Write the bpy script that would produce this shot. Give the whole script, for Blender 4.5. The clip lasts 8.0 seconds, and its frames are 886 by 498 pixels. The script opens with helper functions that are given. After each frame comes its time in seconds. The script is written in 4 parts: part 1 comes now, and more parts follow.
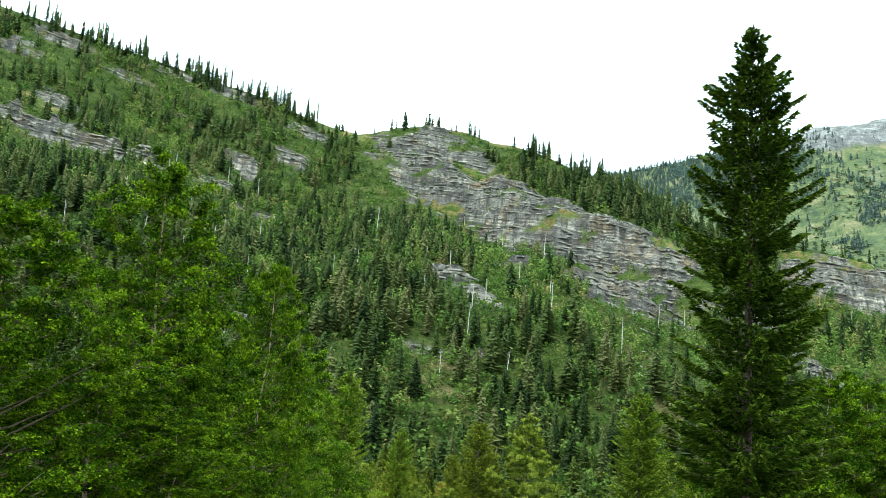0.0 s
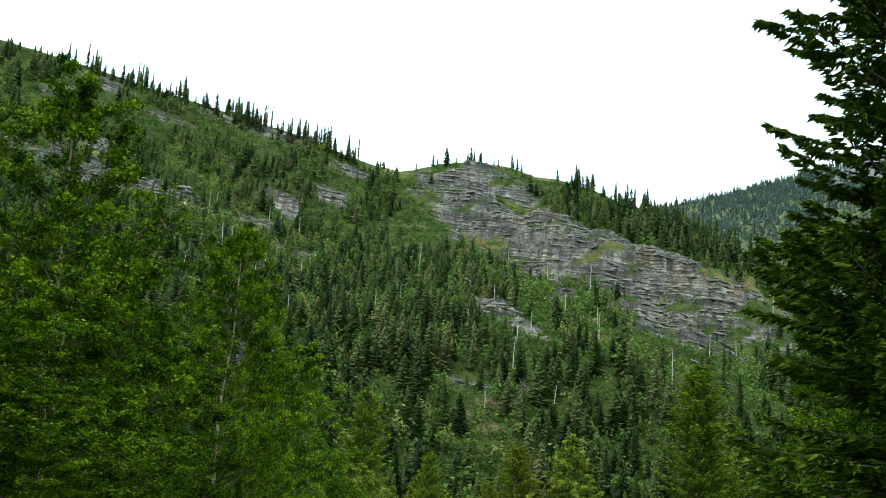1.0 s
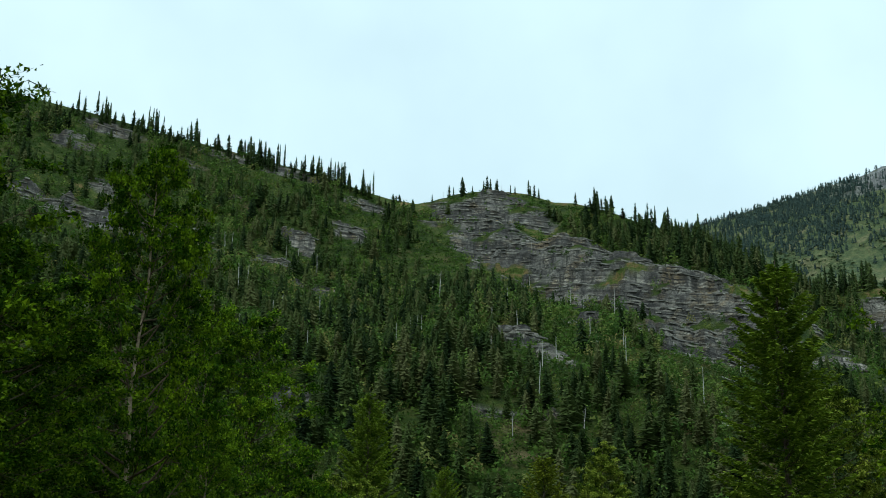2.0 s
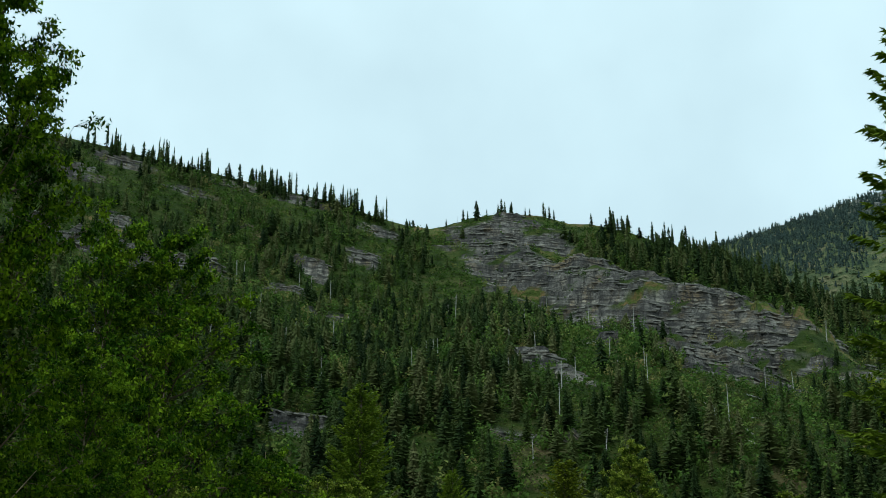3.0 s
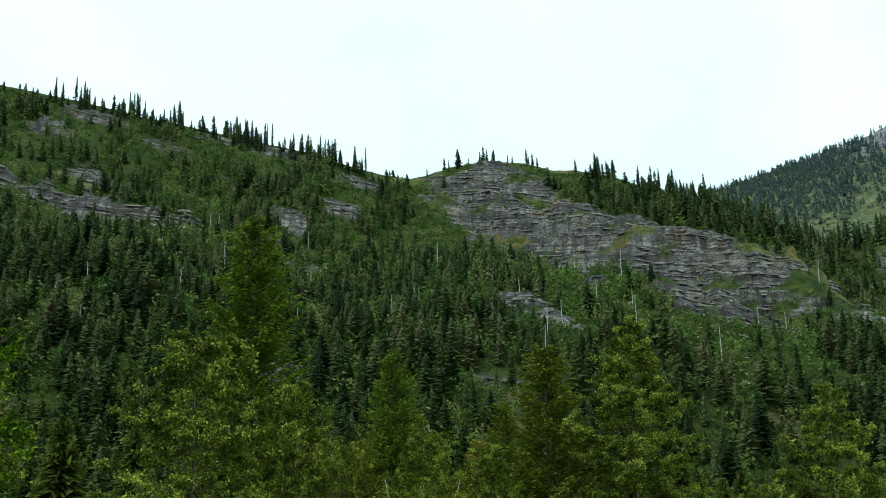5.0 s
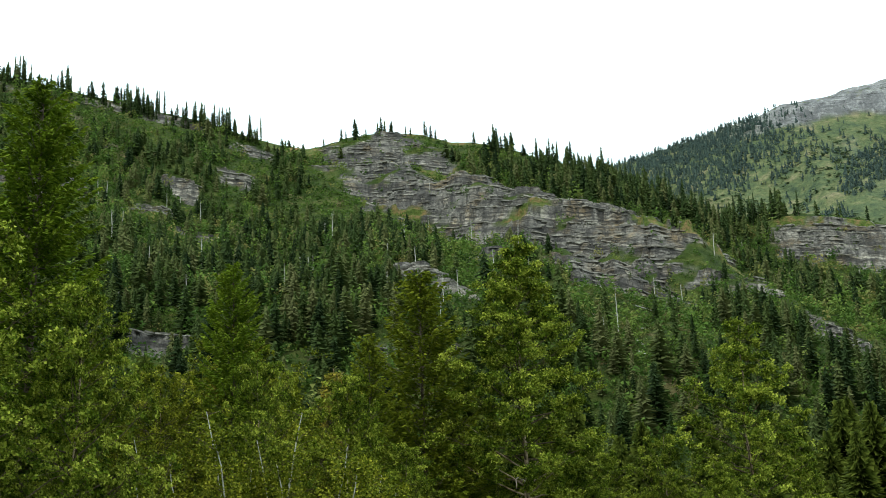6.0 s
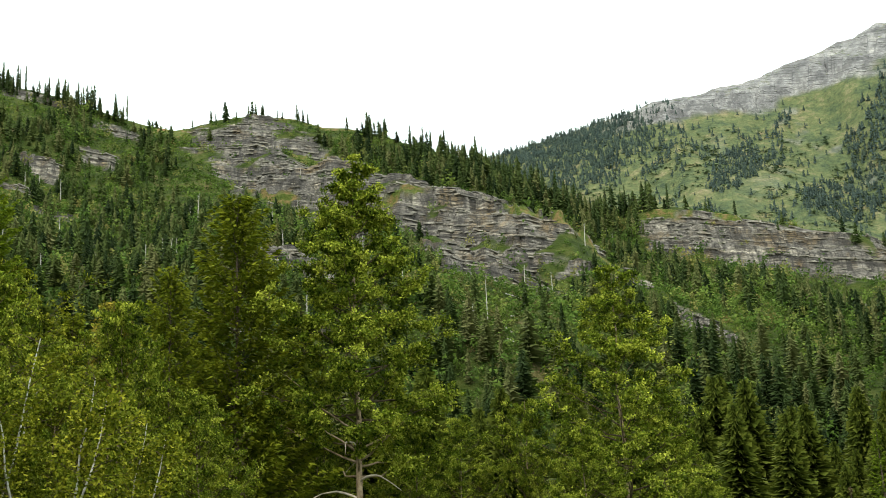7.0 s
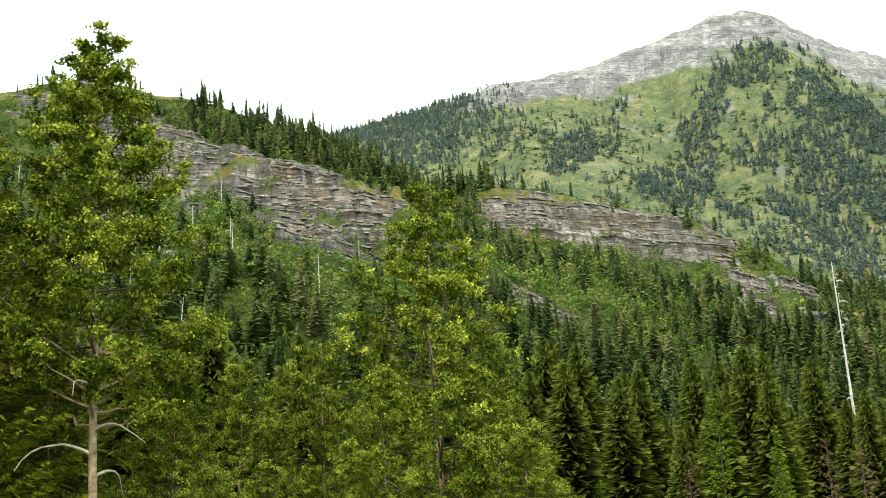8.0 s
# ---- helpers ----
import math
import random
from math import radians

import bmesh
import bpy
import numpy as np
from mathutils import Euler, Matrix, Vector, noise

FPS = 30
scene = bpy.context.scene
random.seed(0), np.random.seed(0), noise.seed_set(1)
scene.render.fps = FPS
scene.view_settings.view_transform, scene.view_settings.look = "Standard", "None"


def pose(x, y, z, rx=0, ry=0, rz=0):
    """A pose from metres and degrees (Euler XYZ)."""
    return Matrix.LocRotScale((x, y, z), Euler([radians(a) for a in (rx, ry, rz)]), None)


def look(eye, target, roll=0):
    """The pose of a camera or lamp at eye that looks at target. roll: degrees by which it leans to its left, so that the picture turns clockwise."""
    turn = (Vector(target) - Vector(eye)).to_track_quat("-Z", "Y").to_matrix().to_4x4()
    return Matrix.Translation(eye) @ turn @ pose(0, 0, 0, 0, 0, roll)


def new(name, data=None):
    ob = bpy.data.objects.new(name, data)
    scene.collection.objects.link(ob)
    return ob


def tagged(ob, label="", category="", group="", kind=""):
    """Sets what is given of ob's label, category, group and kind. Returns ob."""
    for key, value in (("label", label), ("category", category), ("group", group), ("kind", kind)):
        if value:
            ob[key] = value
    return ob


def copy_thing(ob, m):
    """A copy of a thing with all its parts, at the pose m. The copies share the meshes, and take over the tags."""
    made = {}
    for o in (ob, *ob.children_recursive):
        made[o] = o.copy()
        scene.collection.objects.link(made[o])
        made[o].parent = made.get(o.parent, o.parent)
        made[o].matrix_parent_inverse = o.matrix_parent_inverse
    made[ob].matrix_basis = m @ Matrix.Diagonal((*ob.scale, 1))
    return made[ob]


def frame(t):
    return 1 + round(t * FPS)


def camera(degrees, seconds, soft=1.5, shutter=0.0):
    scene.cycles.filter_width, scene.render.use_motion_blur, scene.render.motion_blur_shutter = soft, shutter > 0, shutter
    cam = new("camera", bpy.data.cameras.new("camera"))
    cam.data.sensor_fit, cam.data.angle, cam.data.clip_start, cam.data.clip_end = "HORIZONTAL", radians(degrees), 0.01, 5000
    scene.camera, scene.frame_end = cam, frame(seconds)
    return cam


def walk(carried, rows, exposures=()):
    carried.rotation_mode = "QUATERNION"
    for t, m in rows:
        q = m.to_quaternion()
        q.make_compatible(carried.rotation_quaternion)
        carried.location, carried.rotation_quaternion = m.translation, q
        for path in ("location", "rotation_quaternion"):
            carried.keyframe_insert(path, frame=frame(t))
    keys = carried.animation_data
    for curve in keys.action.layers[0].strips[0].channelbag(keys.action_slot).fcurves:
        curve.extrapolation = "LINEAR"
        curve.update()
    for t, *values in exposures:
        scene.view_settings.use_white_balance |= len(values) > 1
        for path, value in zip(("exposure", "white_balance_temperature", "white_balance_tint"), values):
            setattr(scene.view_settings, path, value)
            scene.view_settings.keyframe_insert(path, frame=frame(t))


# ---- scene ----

# ---- camera: driven along a valley road, held by hand at the window ----
cam = camera(36.94, 8.0, soft=0.8, shutter=0.05)


def path_pose(x, y, z, yaw, pitch, lean):
    """Heading, tilt and lean of the camera, in degrees."""
    return pose(x, y, z, 90 + pitch, 0, yaw) @ pose(0, 0, 0, 0, 0, lean)


walk(cam, [
    (0.0, path_pose(0.00, 0.00, 2.00, -1.13, 14.60, 4.50)),
    (0.5, path_pose(1.32, 7.10, 1.98, 0.00, 15.46, 5.51)),
    (1.0, path_pose(2.36, 14.18, 1.95, 1.07, 16.21, 3.88)),
    (1.5, path_pose(3.14, 21.26, 1.91, 1.64, 16.84, 2.10)),
    (3.0, path_pose(4.51, 42.91, 1.81, 2.87, 19.01, 0.12)),
    (3.5, path_pose(4.78, 49.94, 1.78, 2.92, 18.88, -0.80)),
    (4.0, path_pose(5.15, 56.97, 1.75, 2.98, 18.91, -0.77)),
    (5.5, path_pose(6.84, 77.88, 1.56, 0.84, 16.48, -2.06)),
    (6.0, path_pose(7.91, 84.69, 1.55, -2.28, 16.18, -2.20)),
    (6.5, path_pose(9.24, 91.34, 1.56, -5.50, 15.62, -2.11)),
    (7.0, path_pose(10.88, 97.75, 1.59, -7.93, 15.62, -2.65)),
    (7.5, path_pose(12.96, 103.96, 1.62, -10.78, 14.89, -2.91)),
    (8.0, path_pose(15.30, 110.09, 1.66, -15.07, 14.44, -3.20)),
], exposures=[
    (0, 0.85, 6200, 3), (0.6, 0.36, 6150, 3), (1.0, 0.25, 6150, 3), (1.5, -0.62, 6030, 2), (2.8, -0.95, 5950, 2), (3.5, -1.05, 5950, 2), (4.2, -1.05, 5950, 2),
    (5.3, -0.22, 5850, 4), (6.0, -0.03, 6500, 8), (6.6, 0.26, 7200, 12), (7.2, 0.4, 7250, 13), (8.0, 0.78, 7350, 14)])

# ---- sky and light: a bright, thinly clouded sky ----
sky = bpy.data.worlds.new("sky")
scene.world = sky
sky.use_nodes = True
nt = sky.node_tree
nt.nodes.clear()
out = nt.nodes.new("ShaderNodeOutputWorld")
bg = nt.nodes.new("ShaderNodeBackground")
air = nt.nodes.new("ShaderNodeTexSky")
air.sky_type, air.sun_disc = "NISHITA", False
air.sun_elevation, air.sun_rotation = radians(52), radians(200)
gain = nt.nodes.new("ShaderNodeVectorMath")
gain.operation = "SCALE"
gain.inputs["Scale"].default_value = 0.11
coord = nt.nodes.new("ShaderNodeTexCoord")
cloud = nt.nodes.new("ShaderNodeTexNoise")
cloud.inputs["Scale"].default_value, cloud.inputs["Detail"].default_value, cloud.inputs["Roughness"].default_value = 2.6, 5, 0.5
ramp = nt.nodes.new("ShaderNodeMapRange")
ramp.inputs["From Min"].default_value, ramp.inputs["From Max"].default_value = 0.3, 0.6
ramp.inputs["To Min"].default_value, ramp.inputs["To Max"].default_value = 0.72, 0.98
mix = nt.nodes.new("ShaderNodeMix")
mix.data_type = "RGBA"
mix.inputs["B"].default_value = (1.54, 1.86, 1.94, 1)
bg.inputs["Strength"].default_value = 1.0
nt.links.new(air.outputs["Color"], gain.inputs[0])
nt.links.new(coord.outputs["Generated"], cloud.inputs["Vector"])
nt.links.new(cloud.outputs["Fac"], ramp.inputs["Value"])
nt.links.new(ramp.outputs["Result"], mix.inputs["Factor"])
nt.links.new(gain.outputs["Vector"], mix.inputs["A"])
nt.links.new(mix.outputs["Result"], bg.inputs["Color"])
nt.links.new(bg.outputs["Background"], out.inputs["Surface"])

sun = new("sun", bpy.data.lights.new("sun", "SUN"))
sun.data.energy, sun.data.angle, sun.data.color = 1.4, radians(10), (1.0, 0.96, 0.88)
sun.matrix_world = look((0, 0, 0), (-math.sin(radians(200)) * math.cos(radians(52)), -math.cos(radians(200)) * math.cos(radians(52)), -math.sin(radians(52))))


# ---- materials ----
def material(name, rough=0.9):
    m = bpy.data.materials.new(name)
    m.use_nodes = True
    b = m.node_tree.nodes["Principled BSDF"]
    b.inputs["Roughness"].default_value = rough
    b.inputs["Specular IOR Level"].default_value = 0.12
    return m, m.node_tree, b


def node(nt, kind, **values):
    n = nt.nodes.new("ShaderNode" + kind)
    for key, value in values.items():
        n.inputs[key.replace("_", " ")].default_value = value
    return n


def colours(nt, fac, stops):
    r = nt.nodes.new("ShaderNodeValToRGB")
    while len(r.color_ramp.elements) < len(stops):
        r.color_ramp.elements.new(0.5)
    for e, (at, rgb) in zip(r.color_ramp.elements, stops):
        e.position, e.color = at, (*rgb, 1)
    nt.links.new(fac, r.inputs["Fac"])
    return r.outputs["Color"]


def blend(nt, fac, a, b, how="MIX"):
    m = nt.nodes.new("ShaderNodeMix")
    m.data_type, m.blend_type = "RGBA", how
    for key, v in (("Factor", fac), ("A", a), ("B", b)):
        if isinstance(v, (int, float)):
            m.inputs[key].default_value = v
        elif isinstance(v, tuple):
            m.inputs[key].default_value = (*v, 1)
        else:
            nt.links.new(v, m.inputs[key])
    return m.outputs["Result"]


def noise_of(nt, scale, detail=4, rough=0.6, vec=None):
    n = node(nt, "TexNoise", Scale=scale, Detail=detail, Roughness=rough)
    if vec is None:
        vec = nt.nodes.new("ShaderNodeNewGeometry").outputs["Position"]
    nt.links.new(vec, n.inputs["Vector"])
    return n.outputs["Fac"]


def remap(nt, v, a, b, c=0.0, d=1.0):
    m = node(nt, "MapRange", From_Min=a, From_Max=b, To_Min=c, To_Max=d)
    nt.links.new(v, m.inputs["Value"])
    return m.outputs["Result"]


def attribute(nt, name):
    a = nt.nodes.new("ShaderNodeAttribute")
    a.attribute_name = name
    return a.outputs["Fac"]


def bump(nt, bsdf, v, strength, distance):
    b = node(nt, "Bump", Strength=strength, Distance=distance)
    nt.links.new(v, b.inputs["Height"])
    nt.links.new(b.outputs["Normal"], bsdf.inputs["Normal"])


def ground_material():
    m, nt, b = material("mountain_ground")
    pos = nt.nodes.new("ShaderNodeNewGeometry").outputs["Position"]
    # turf, herbs and low brush
    turf = colours(nt, noise_of(nt, 0.09, 6, 0.65), [(0.3, (0.019, 0.036, 0.006)), (0.5, (0.046, 0.07, 0.012)), (0.68, (0.094, 0.108, 0.026))])
    dry = colours(nt, noise_of(nt, 0.4, 4), [(0.35, (0.12, 0.10, 0.04)), (0.7, (0.26, 0.2, 0.1))])
    turf = blend(nt, remap(nt, noise_of(nt, 0.021, 5), 0.6, 0.7), turf, dry)
    # meadow of the far mountain, haze put into its bluish greens
    far_hazed = colours(nt, noise_of(nt, 0.035, 7, 0.75), [(0.34, (0.058, 0.085, 0.05)), (0.44, (0.095, 0.127, 0.06)), (0.54, (0.145, 0.165, 0.072)), (0.66, (0.26, 0.225, 0.13))])
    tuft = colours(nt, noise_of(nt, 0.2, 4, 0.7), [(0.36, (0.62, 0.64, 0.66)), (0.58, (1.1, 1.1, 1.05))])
    far_hazed = blend(nt, 0.85, far_hazed, tuft, "MULTIPLY")
    turf = blend(nt, attribute(nt, "far_hazed"), turf, far_hazed)
    lush = colours(nt, noise_of(nt, 0.13, 5, 0.7), [(0.34, (0.05, 0.08, 0.014)), (0.48, (0.1, 0.13, 0.028)), (0.58, (0.2, 0.15, 0.06)), (0.68, (0.26, 0.17, 0.075))])
    turf = blend(nt, attribute(nt, "grass"), turf, lush)
    # bedded grey rock with lichen, rust and dark bed lines
    sep = nt.nodes.new("ShaderNodeSeparateXYZ")
    nt.links.new(pos, sep.inputs[0])
    bed = nt.nodes.new("ShaderNodeVectorMath")
    bed.operation = "DOT_PRODUCT"
    bed.inputs[1].default_value = (0.16, -0.05, 1.0)
    nt.links.new(pos, bed.inputs[0])
    wav = nt.nodes.new("ShaderNodeMath")
    wav.operation = "MULTIPLY_ADD"
    wav.inputs[1].default_value = 16.0
    nt.links.new(noise_of(nt, 0.022, 3), wav.inputs[0])
    nt.links.new(bed.outputs["Value"], wav.inputs[2])
    comb = nt.nodes.new("ShaderNodeCombineXYZ")
    nt.links.new(wav.outputs[0], comb.inputs["Z"])
    line = noise_of(nt, 0.42, 4, 0.75, comb.outputs[0])
    stone = colours(nt, noise_of(nt, 0.16, 7, 0.7), [(0.3, (0.11, 0.102, 0.092)), (0.5, (0.25, 0.231, 0.203)), (0.7, (0.5, 0.462, 0.4))])
    stone = blend(nt, remap(nt, noise_of(nt, 0.06, 5), 0.5, 0.64, 0, 0.6), stone, (0.27, 0.18, 0.075))
    # far rock: paler stone, with haze put into its cool low-contrast colours
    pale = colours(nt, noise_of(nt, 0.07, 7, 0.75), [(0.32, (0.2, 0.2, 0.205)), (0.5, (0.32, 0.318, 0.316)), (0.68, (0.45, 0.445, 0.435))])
    stone = blend(nt, attribute(nt, "far_hazed"), stone, pale)
    # bed lines, with the shade of overhangs and crevices put into their colour
    bed_shade = nt.nodes.new("ShaderNodeMath")
    bed_shade.operation = "MULTIPLY"
    nt.links.new(remap(nt, line, 0.45, 0.52, 0.95, 0.0), bed_shade.inputs[0])
    nt.links.new(remap(nt, noise_of(nt, 0.06, 4, 0.7), 0.4, 0.58, 0.1, 1.0), bed_shade.inputs[1])
    course = colours(nt, noise_of(nt, 0.17, 3, 0.7, comb.outputs[0]), [(0.37, (0.3, 0.3, 0.31)), (0.5, (0.9, 0.9, 0.9)), (0.61, (1.42, 1.4, 1.34))])
    stone = blend(nt, remap(nt, attribute(nt, "far_hazed"), 0, 1, 1.0, 0.3), stone, course, "MULTIPLY")
    blotch = colours(nt, noise_of(nt, 0.028, 5, 0.65), [(0.38, (0.42, 0.42, 0.44)), (0.52, (1.0, 1.0, 1.0)), (0.64, (1.32, 1.3, 1.24))])
    stone = blend(nt, 0.9, stone, blotch, "MULTIPLY")
    stone = blend(nt, bed_shade.outputs[0], stone, (0.035, 0.033, 0.03))
    # dark upright streaks, stronger on the steep faces
    streak_at = nt.nodes.new("ShaderNodeVectorMath")
    streak_at.operation = "MULTIPLY"
    streak_at.inputs[1].default_value = (0.2, 0.05, 0.022)
    nt.links.new(pos, streak_at.inputs[0])
    streak = nt.nodes.new("ShaderNodeMath")
    streak.operation = "MULTIPLY"
    upright = nt.nodes.new("ShaderNodeSeparateXYZ")
    nt.links.new(nt.nodes.new("ShaderNodeNewGeometry").outputs["Normal"], upright.inputs[0])
    nt.links.new(remap(nt, noise_of(nt, 1.0, 5, 0.7, streak_at.outputs[0]), 0.46, 0.6, 0.0, 0.85), streak.inputs[0])
    nt.links.new(remap(nt, upright.outputs["Z"], 0.35, 0.65, 1.0, 0.4), streak.inputs[1])
    stone = blend(nt, streak.outputs[0], stone, blend(nt, attribute(nt, "far_hazed"), (0.065, 0.062, 0.058), (0.17, 0.168, 0.166)))
    joint = node(nt, "TexVoronoi", Scale=1.0)
    joint.feature = "DISTANCE_TO_EDGE"
    blocks = nt.nodes.new("ShaderNodeVectorMath")
    blocks.operation = "MULTIPLY"
    blocks.inputs[1].default_value = (0.13, 0.05, 0.2)
    nt.links.new(pos, blocks.inputs[0])
    nt.links.new(blocks.outputs[0], joint.inputs["Vector"])
    stone = blend(nt, remap(nt, joint.outputs["Distance"], 0.0, 0.045, 0.75, 0.0), stone, blend(nt, attribute(nt, "far_hazed"), (0.05, 0.048, 0.045), (0.16, 0.158, 0.155)))
    moss = remap(nt, noise_of(nt, 0.11, 5, 0.7), 0.53, 0.6)
    flat = nt.nodes.new("ShaderNodeSeparateXYZ")
    nt.links.new(nt.nodes.new("ShaderNodeNewGeometry").outputs["Normal"], flat.inputs[0])
    lie = remap(nt, flat.outputs["Z"], 0.6, 0.85)
    mul = nt.nodes.new("ShaderNodeMath")
    mul.operation = "MULTIPLY"
    nt.links.new(moss, mul.inputs[0])
    nt.links.new(lie, mul.inputs[1])
    stone = blend(nt, mul.outputs[0], stone, turf)
    nt.links.new(blend(nt, attribute(nt, "rock"), turf, stone), b.inputs["Base Color"])
    tall = nt.nodes.new("ShaderNodeMath")
    tall.operation = "ADD"
    nt.links.new(line, tall.inputs[0])
    nt.links.new(noise_of(nt, 0.5, 6, 0.7), tall.inputs[1])
    bump(nt, b, tall.outputs[0], 1.0, 2.2)
    return m


def leaf_material(name, stops, translucent=0.25, mottle=0.8, gloss=0.06):
    """Foliage: colour by the tree's own tint and a mottle; some light passes through."""
    m, nt, b = material(name, 0.75 if gloss < 0.1 else 0.5)
    b.inputs["Specular IOR Level"].default_value = gloss
    at = nt.nodes.new("ShaderNodeMath")
    at.operation = "MULTIPLY_ADD"
    at.inputs[1].default_value = 0.4
    nt.links.new(noise_of(nt, mottle, 3), at.inputs[0])
    half = nt.nodes.new("ShaderNodeMath")
    half.operation = "MULTIPLY"
    half.inputs[1].default_value = 0.6
    nt.links.new(attribute(nt, "tint"), half.inputs[0])
    nt.links.new(half.outputs[0], at.inputs[2])
    col = colours(nt, at.outputs[0], stops)
    nt.links.new(col, b.inputs["Base Color"])
    tr = nt.nodes.new("ShaderNodeBsdfTranslucent")
    nt.links.new(col, tr.inputs["Color"])
    mixs = nt.nodes.new("ShaderNodeMixShader")
    mixs.inputs[0].default_value = translucent
    nt.links.new(b.outputs[0], mixs.inputs[1])
    nt.links.new(tr.outputs[0], mixs.inputs[2])
    nt.links.new(mixs.outputs[0], nt.nodes["Material Output"].inputs["Surface"])
    return m


def bark_material(name, dark, light, scale=6.0):
    m, nt, b = material(name, 0.95)
    nt.links.new(colours(nt, noise_of(nt, scale, 6, 0.75), [(0.35, dark), (0.65, light)]), b.inputs["Base Color"])
    bump(nt, b, noise_of(nt, scale * 2.5, 5), 0.6, 0.03)
    return m


def slab_material():
    m, nt, b = material("ledge_rock")
    stone = colours(nt, noise_of(nt, 0.3, 7, 0.7), [(0.3, (0.13, 0.12, 0.1)), (0.5, (0.26, 0.243, 0.205)), (0.7, (0.44, 0.41, 0.345))])
    stone = blend(nt, remap(nt, noise_of(nt, 0.06, 4), 0.54, 0.66, 0, 0.5), stone, (0.25, 0.17, 0.09))
    stone = blend(nt, remap(nt, attribute(nt, "tint"), 0.0, 0.5, 0.7, 0.0), stone, (0.09, 0.088, 0.085))
    nt.links.new(stone, b.inputs["Base Color"])
    bump(nt, b, noise_of(nt, 1.2, 6, 0.7), 0.9, 0.8)
    return m


GROUND = ground_material()
LEDGE = slab_material()
CONIFER = leaf_material("conifer_needles", [(0.2, (0.016, 0.03, 0.01)), (0.4, (0.042, 0.068, 0.019)), (0.62, (0.08, 0.108, 0.03)), (0.85, (0.15, 0.15, 0.06))], 0.15, 0.35)
VALLEY_CONIFER = leaf_material("valley_conifer_needles", [(0.2, (0.018, 0.034, 0.006)), (0.45, (0.05, 0.076, 0.012)), (0.7, (0.095, 0.122, 0.023)), (0.92, (0.135, 0.142, 0.038))], 0.15, 0.5)
# far needles: distance haze put into the colour, bluer and lighter
HAZY_CONIFER = leaf_material("hazy_conifer_needles", [(0.2, (0.045, 0.07, 0.064)), (0.5, (0.062, 0.092, 0.078)), (0.8, (0.085, 0.118, 0.088))], 0.1, 0.05)
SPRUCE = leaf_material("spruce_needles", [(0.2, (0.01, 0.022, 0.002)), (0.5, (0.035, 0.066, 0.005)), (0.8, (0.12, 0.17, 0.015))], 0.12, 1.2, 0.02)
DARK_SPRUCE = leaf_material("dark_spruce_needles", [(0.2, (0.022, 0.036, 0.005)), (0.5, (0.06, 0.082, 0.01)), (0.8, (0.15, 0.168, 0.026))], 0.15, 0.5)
FIR = leaf_material("fir_needles", [(0.2, (0.045, 0.08, 0.005)), (0.5, (0.12, 0.185, 0.012)), (0.8, (0.26, 0.33, 0.03))], 0.2, 1.2)
PINE = leaf_material("pine_needles", [(0.2, (0.045, 0.066, 0.004)), (0.5, (0.105, 0.135, 0.009)), (0.8, (0.22, 0.24, 0.018))], 0.2, 1.5)
BRUSH = leaf_material("brush_leaves", [(0.18, (0.035, 0.072, 0.014)), (0.42, (0.08, 0.142, 0.025)), (0.65, (0.15, 0.21, 0.042)), (0.85, (0.25, 0.2, 0.075))], 0.2, 0.06)
# far brush leaves, bluish with the haze put into their colour
HAZY_BRUSH = leaf_material("hazy_brush_leaves", [(0.2, (0.055, 0.088, 0.046)), (0.5, (0.085, 0.125, 0.058)), (0.8, (0.125, 0.155, 0.07))], 0.15, 0.05)
THICKET = leaf_material("thicket_leaves", [(0.2, (0.04, 0.065, 0.015)), (0.45, (0.09, 0.125, 0.028)), (0.7, (0.15, 0.14, 0.05)), (0.9, (0.17, 0.1, 0.055))], 0.2, 0.15)
LEAF = leaf_material("poplar_leaves", [(0.23, (0.011, 0.023, 0.001)), (0.46, (0.079, 0.123, 0.006)), (0.79, (0.46, 0.5, 0.065))], 0.14, 2.6, 0.08)
# deeper green leaves of the near trees, their deep shade put into the colour
LEAF_SHADED = leaf_material("shaded_near_leaves", [(0.2, (0.005, 0.016, 0.0008)), (0.45, (0.027, 0.066, 0.001)), (0.8, (0.18, 0.27, 0.007))], 0.12, 2.2, 0.03)
# leaf colour between the open poplars and the shaded near trees
LEAF_MID = leaf_material("bush_poplar_leaves", [(0.2, (0.005, 0.02, 0.001)), (0.45, (0.042, 0.1, 0.002)), (0.8, (0.27, 0.39, 0.015))], 0.13, 2.4, 0.06)
LEAF_AMBER = leaf_material("fading_leaves", [(0.2, (0.015, 0.026, 0.002)), (0.48, (0.1, 0.128, 0.007)), (0.8, (0.42, 0.41, 0.04))], 0.16, 1.8, 0.06)
LEAF_YELLOW = leaf_material("turning_leaves", [(0.2, (0.1, 0.12, 0.01)), (0.5, (0.25, 0.22, 0.025)), (0.85, (0.45, 0.32, 0.06))], 0.2, 1.6)
BARK = bark_material("conifer_bark", (0.05, 0.035, 0.025), (0.16, 0.12, 0.09))
POPLAR_BARK = bark_material("poplar_bark", (0.13, 0.085, 0.05), (0.44, 0.34, 0.22), 3.0)
PALE_BARK = bark_material("pale_limb_bark", (0.3, 0.24, 0.17), (0.6, 0.53, 0.42), 4.0)
DEAD_WOOD = bark_material("weathered_wood", (0.28, 0.26, 0.23), (0.62, 0.59, 0.53), 3.0)

TWIG_BARK = bark_material("twig_bark", (0.05, 0.035, 0.02), (0.13, 0.1, 0.06))
BIRCH_BARK = bark_material("birch_bark", (0.3, 0.28, 0.24), (0.72, 0.7, 0.64), 4.0)


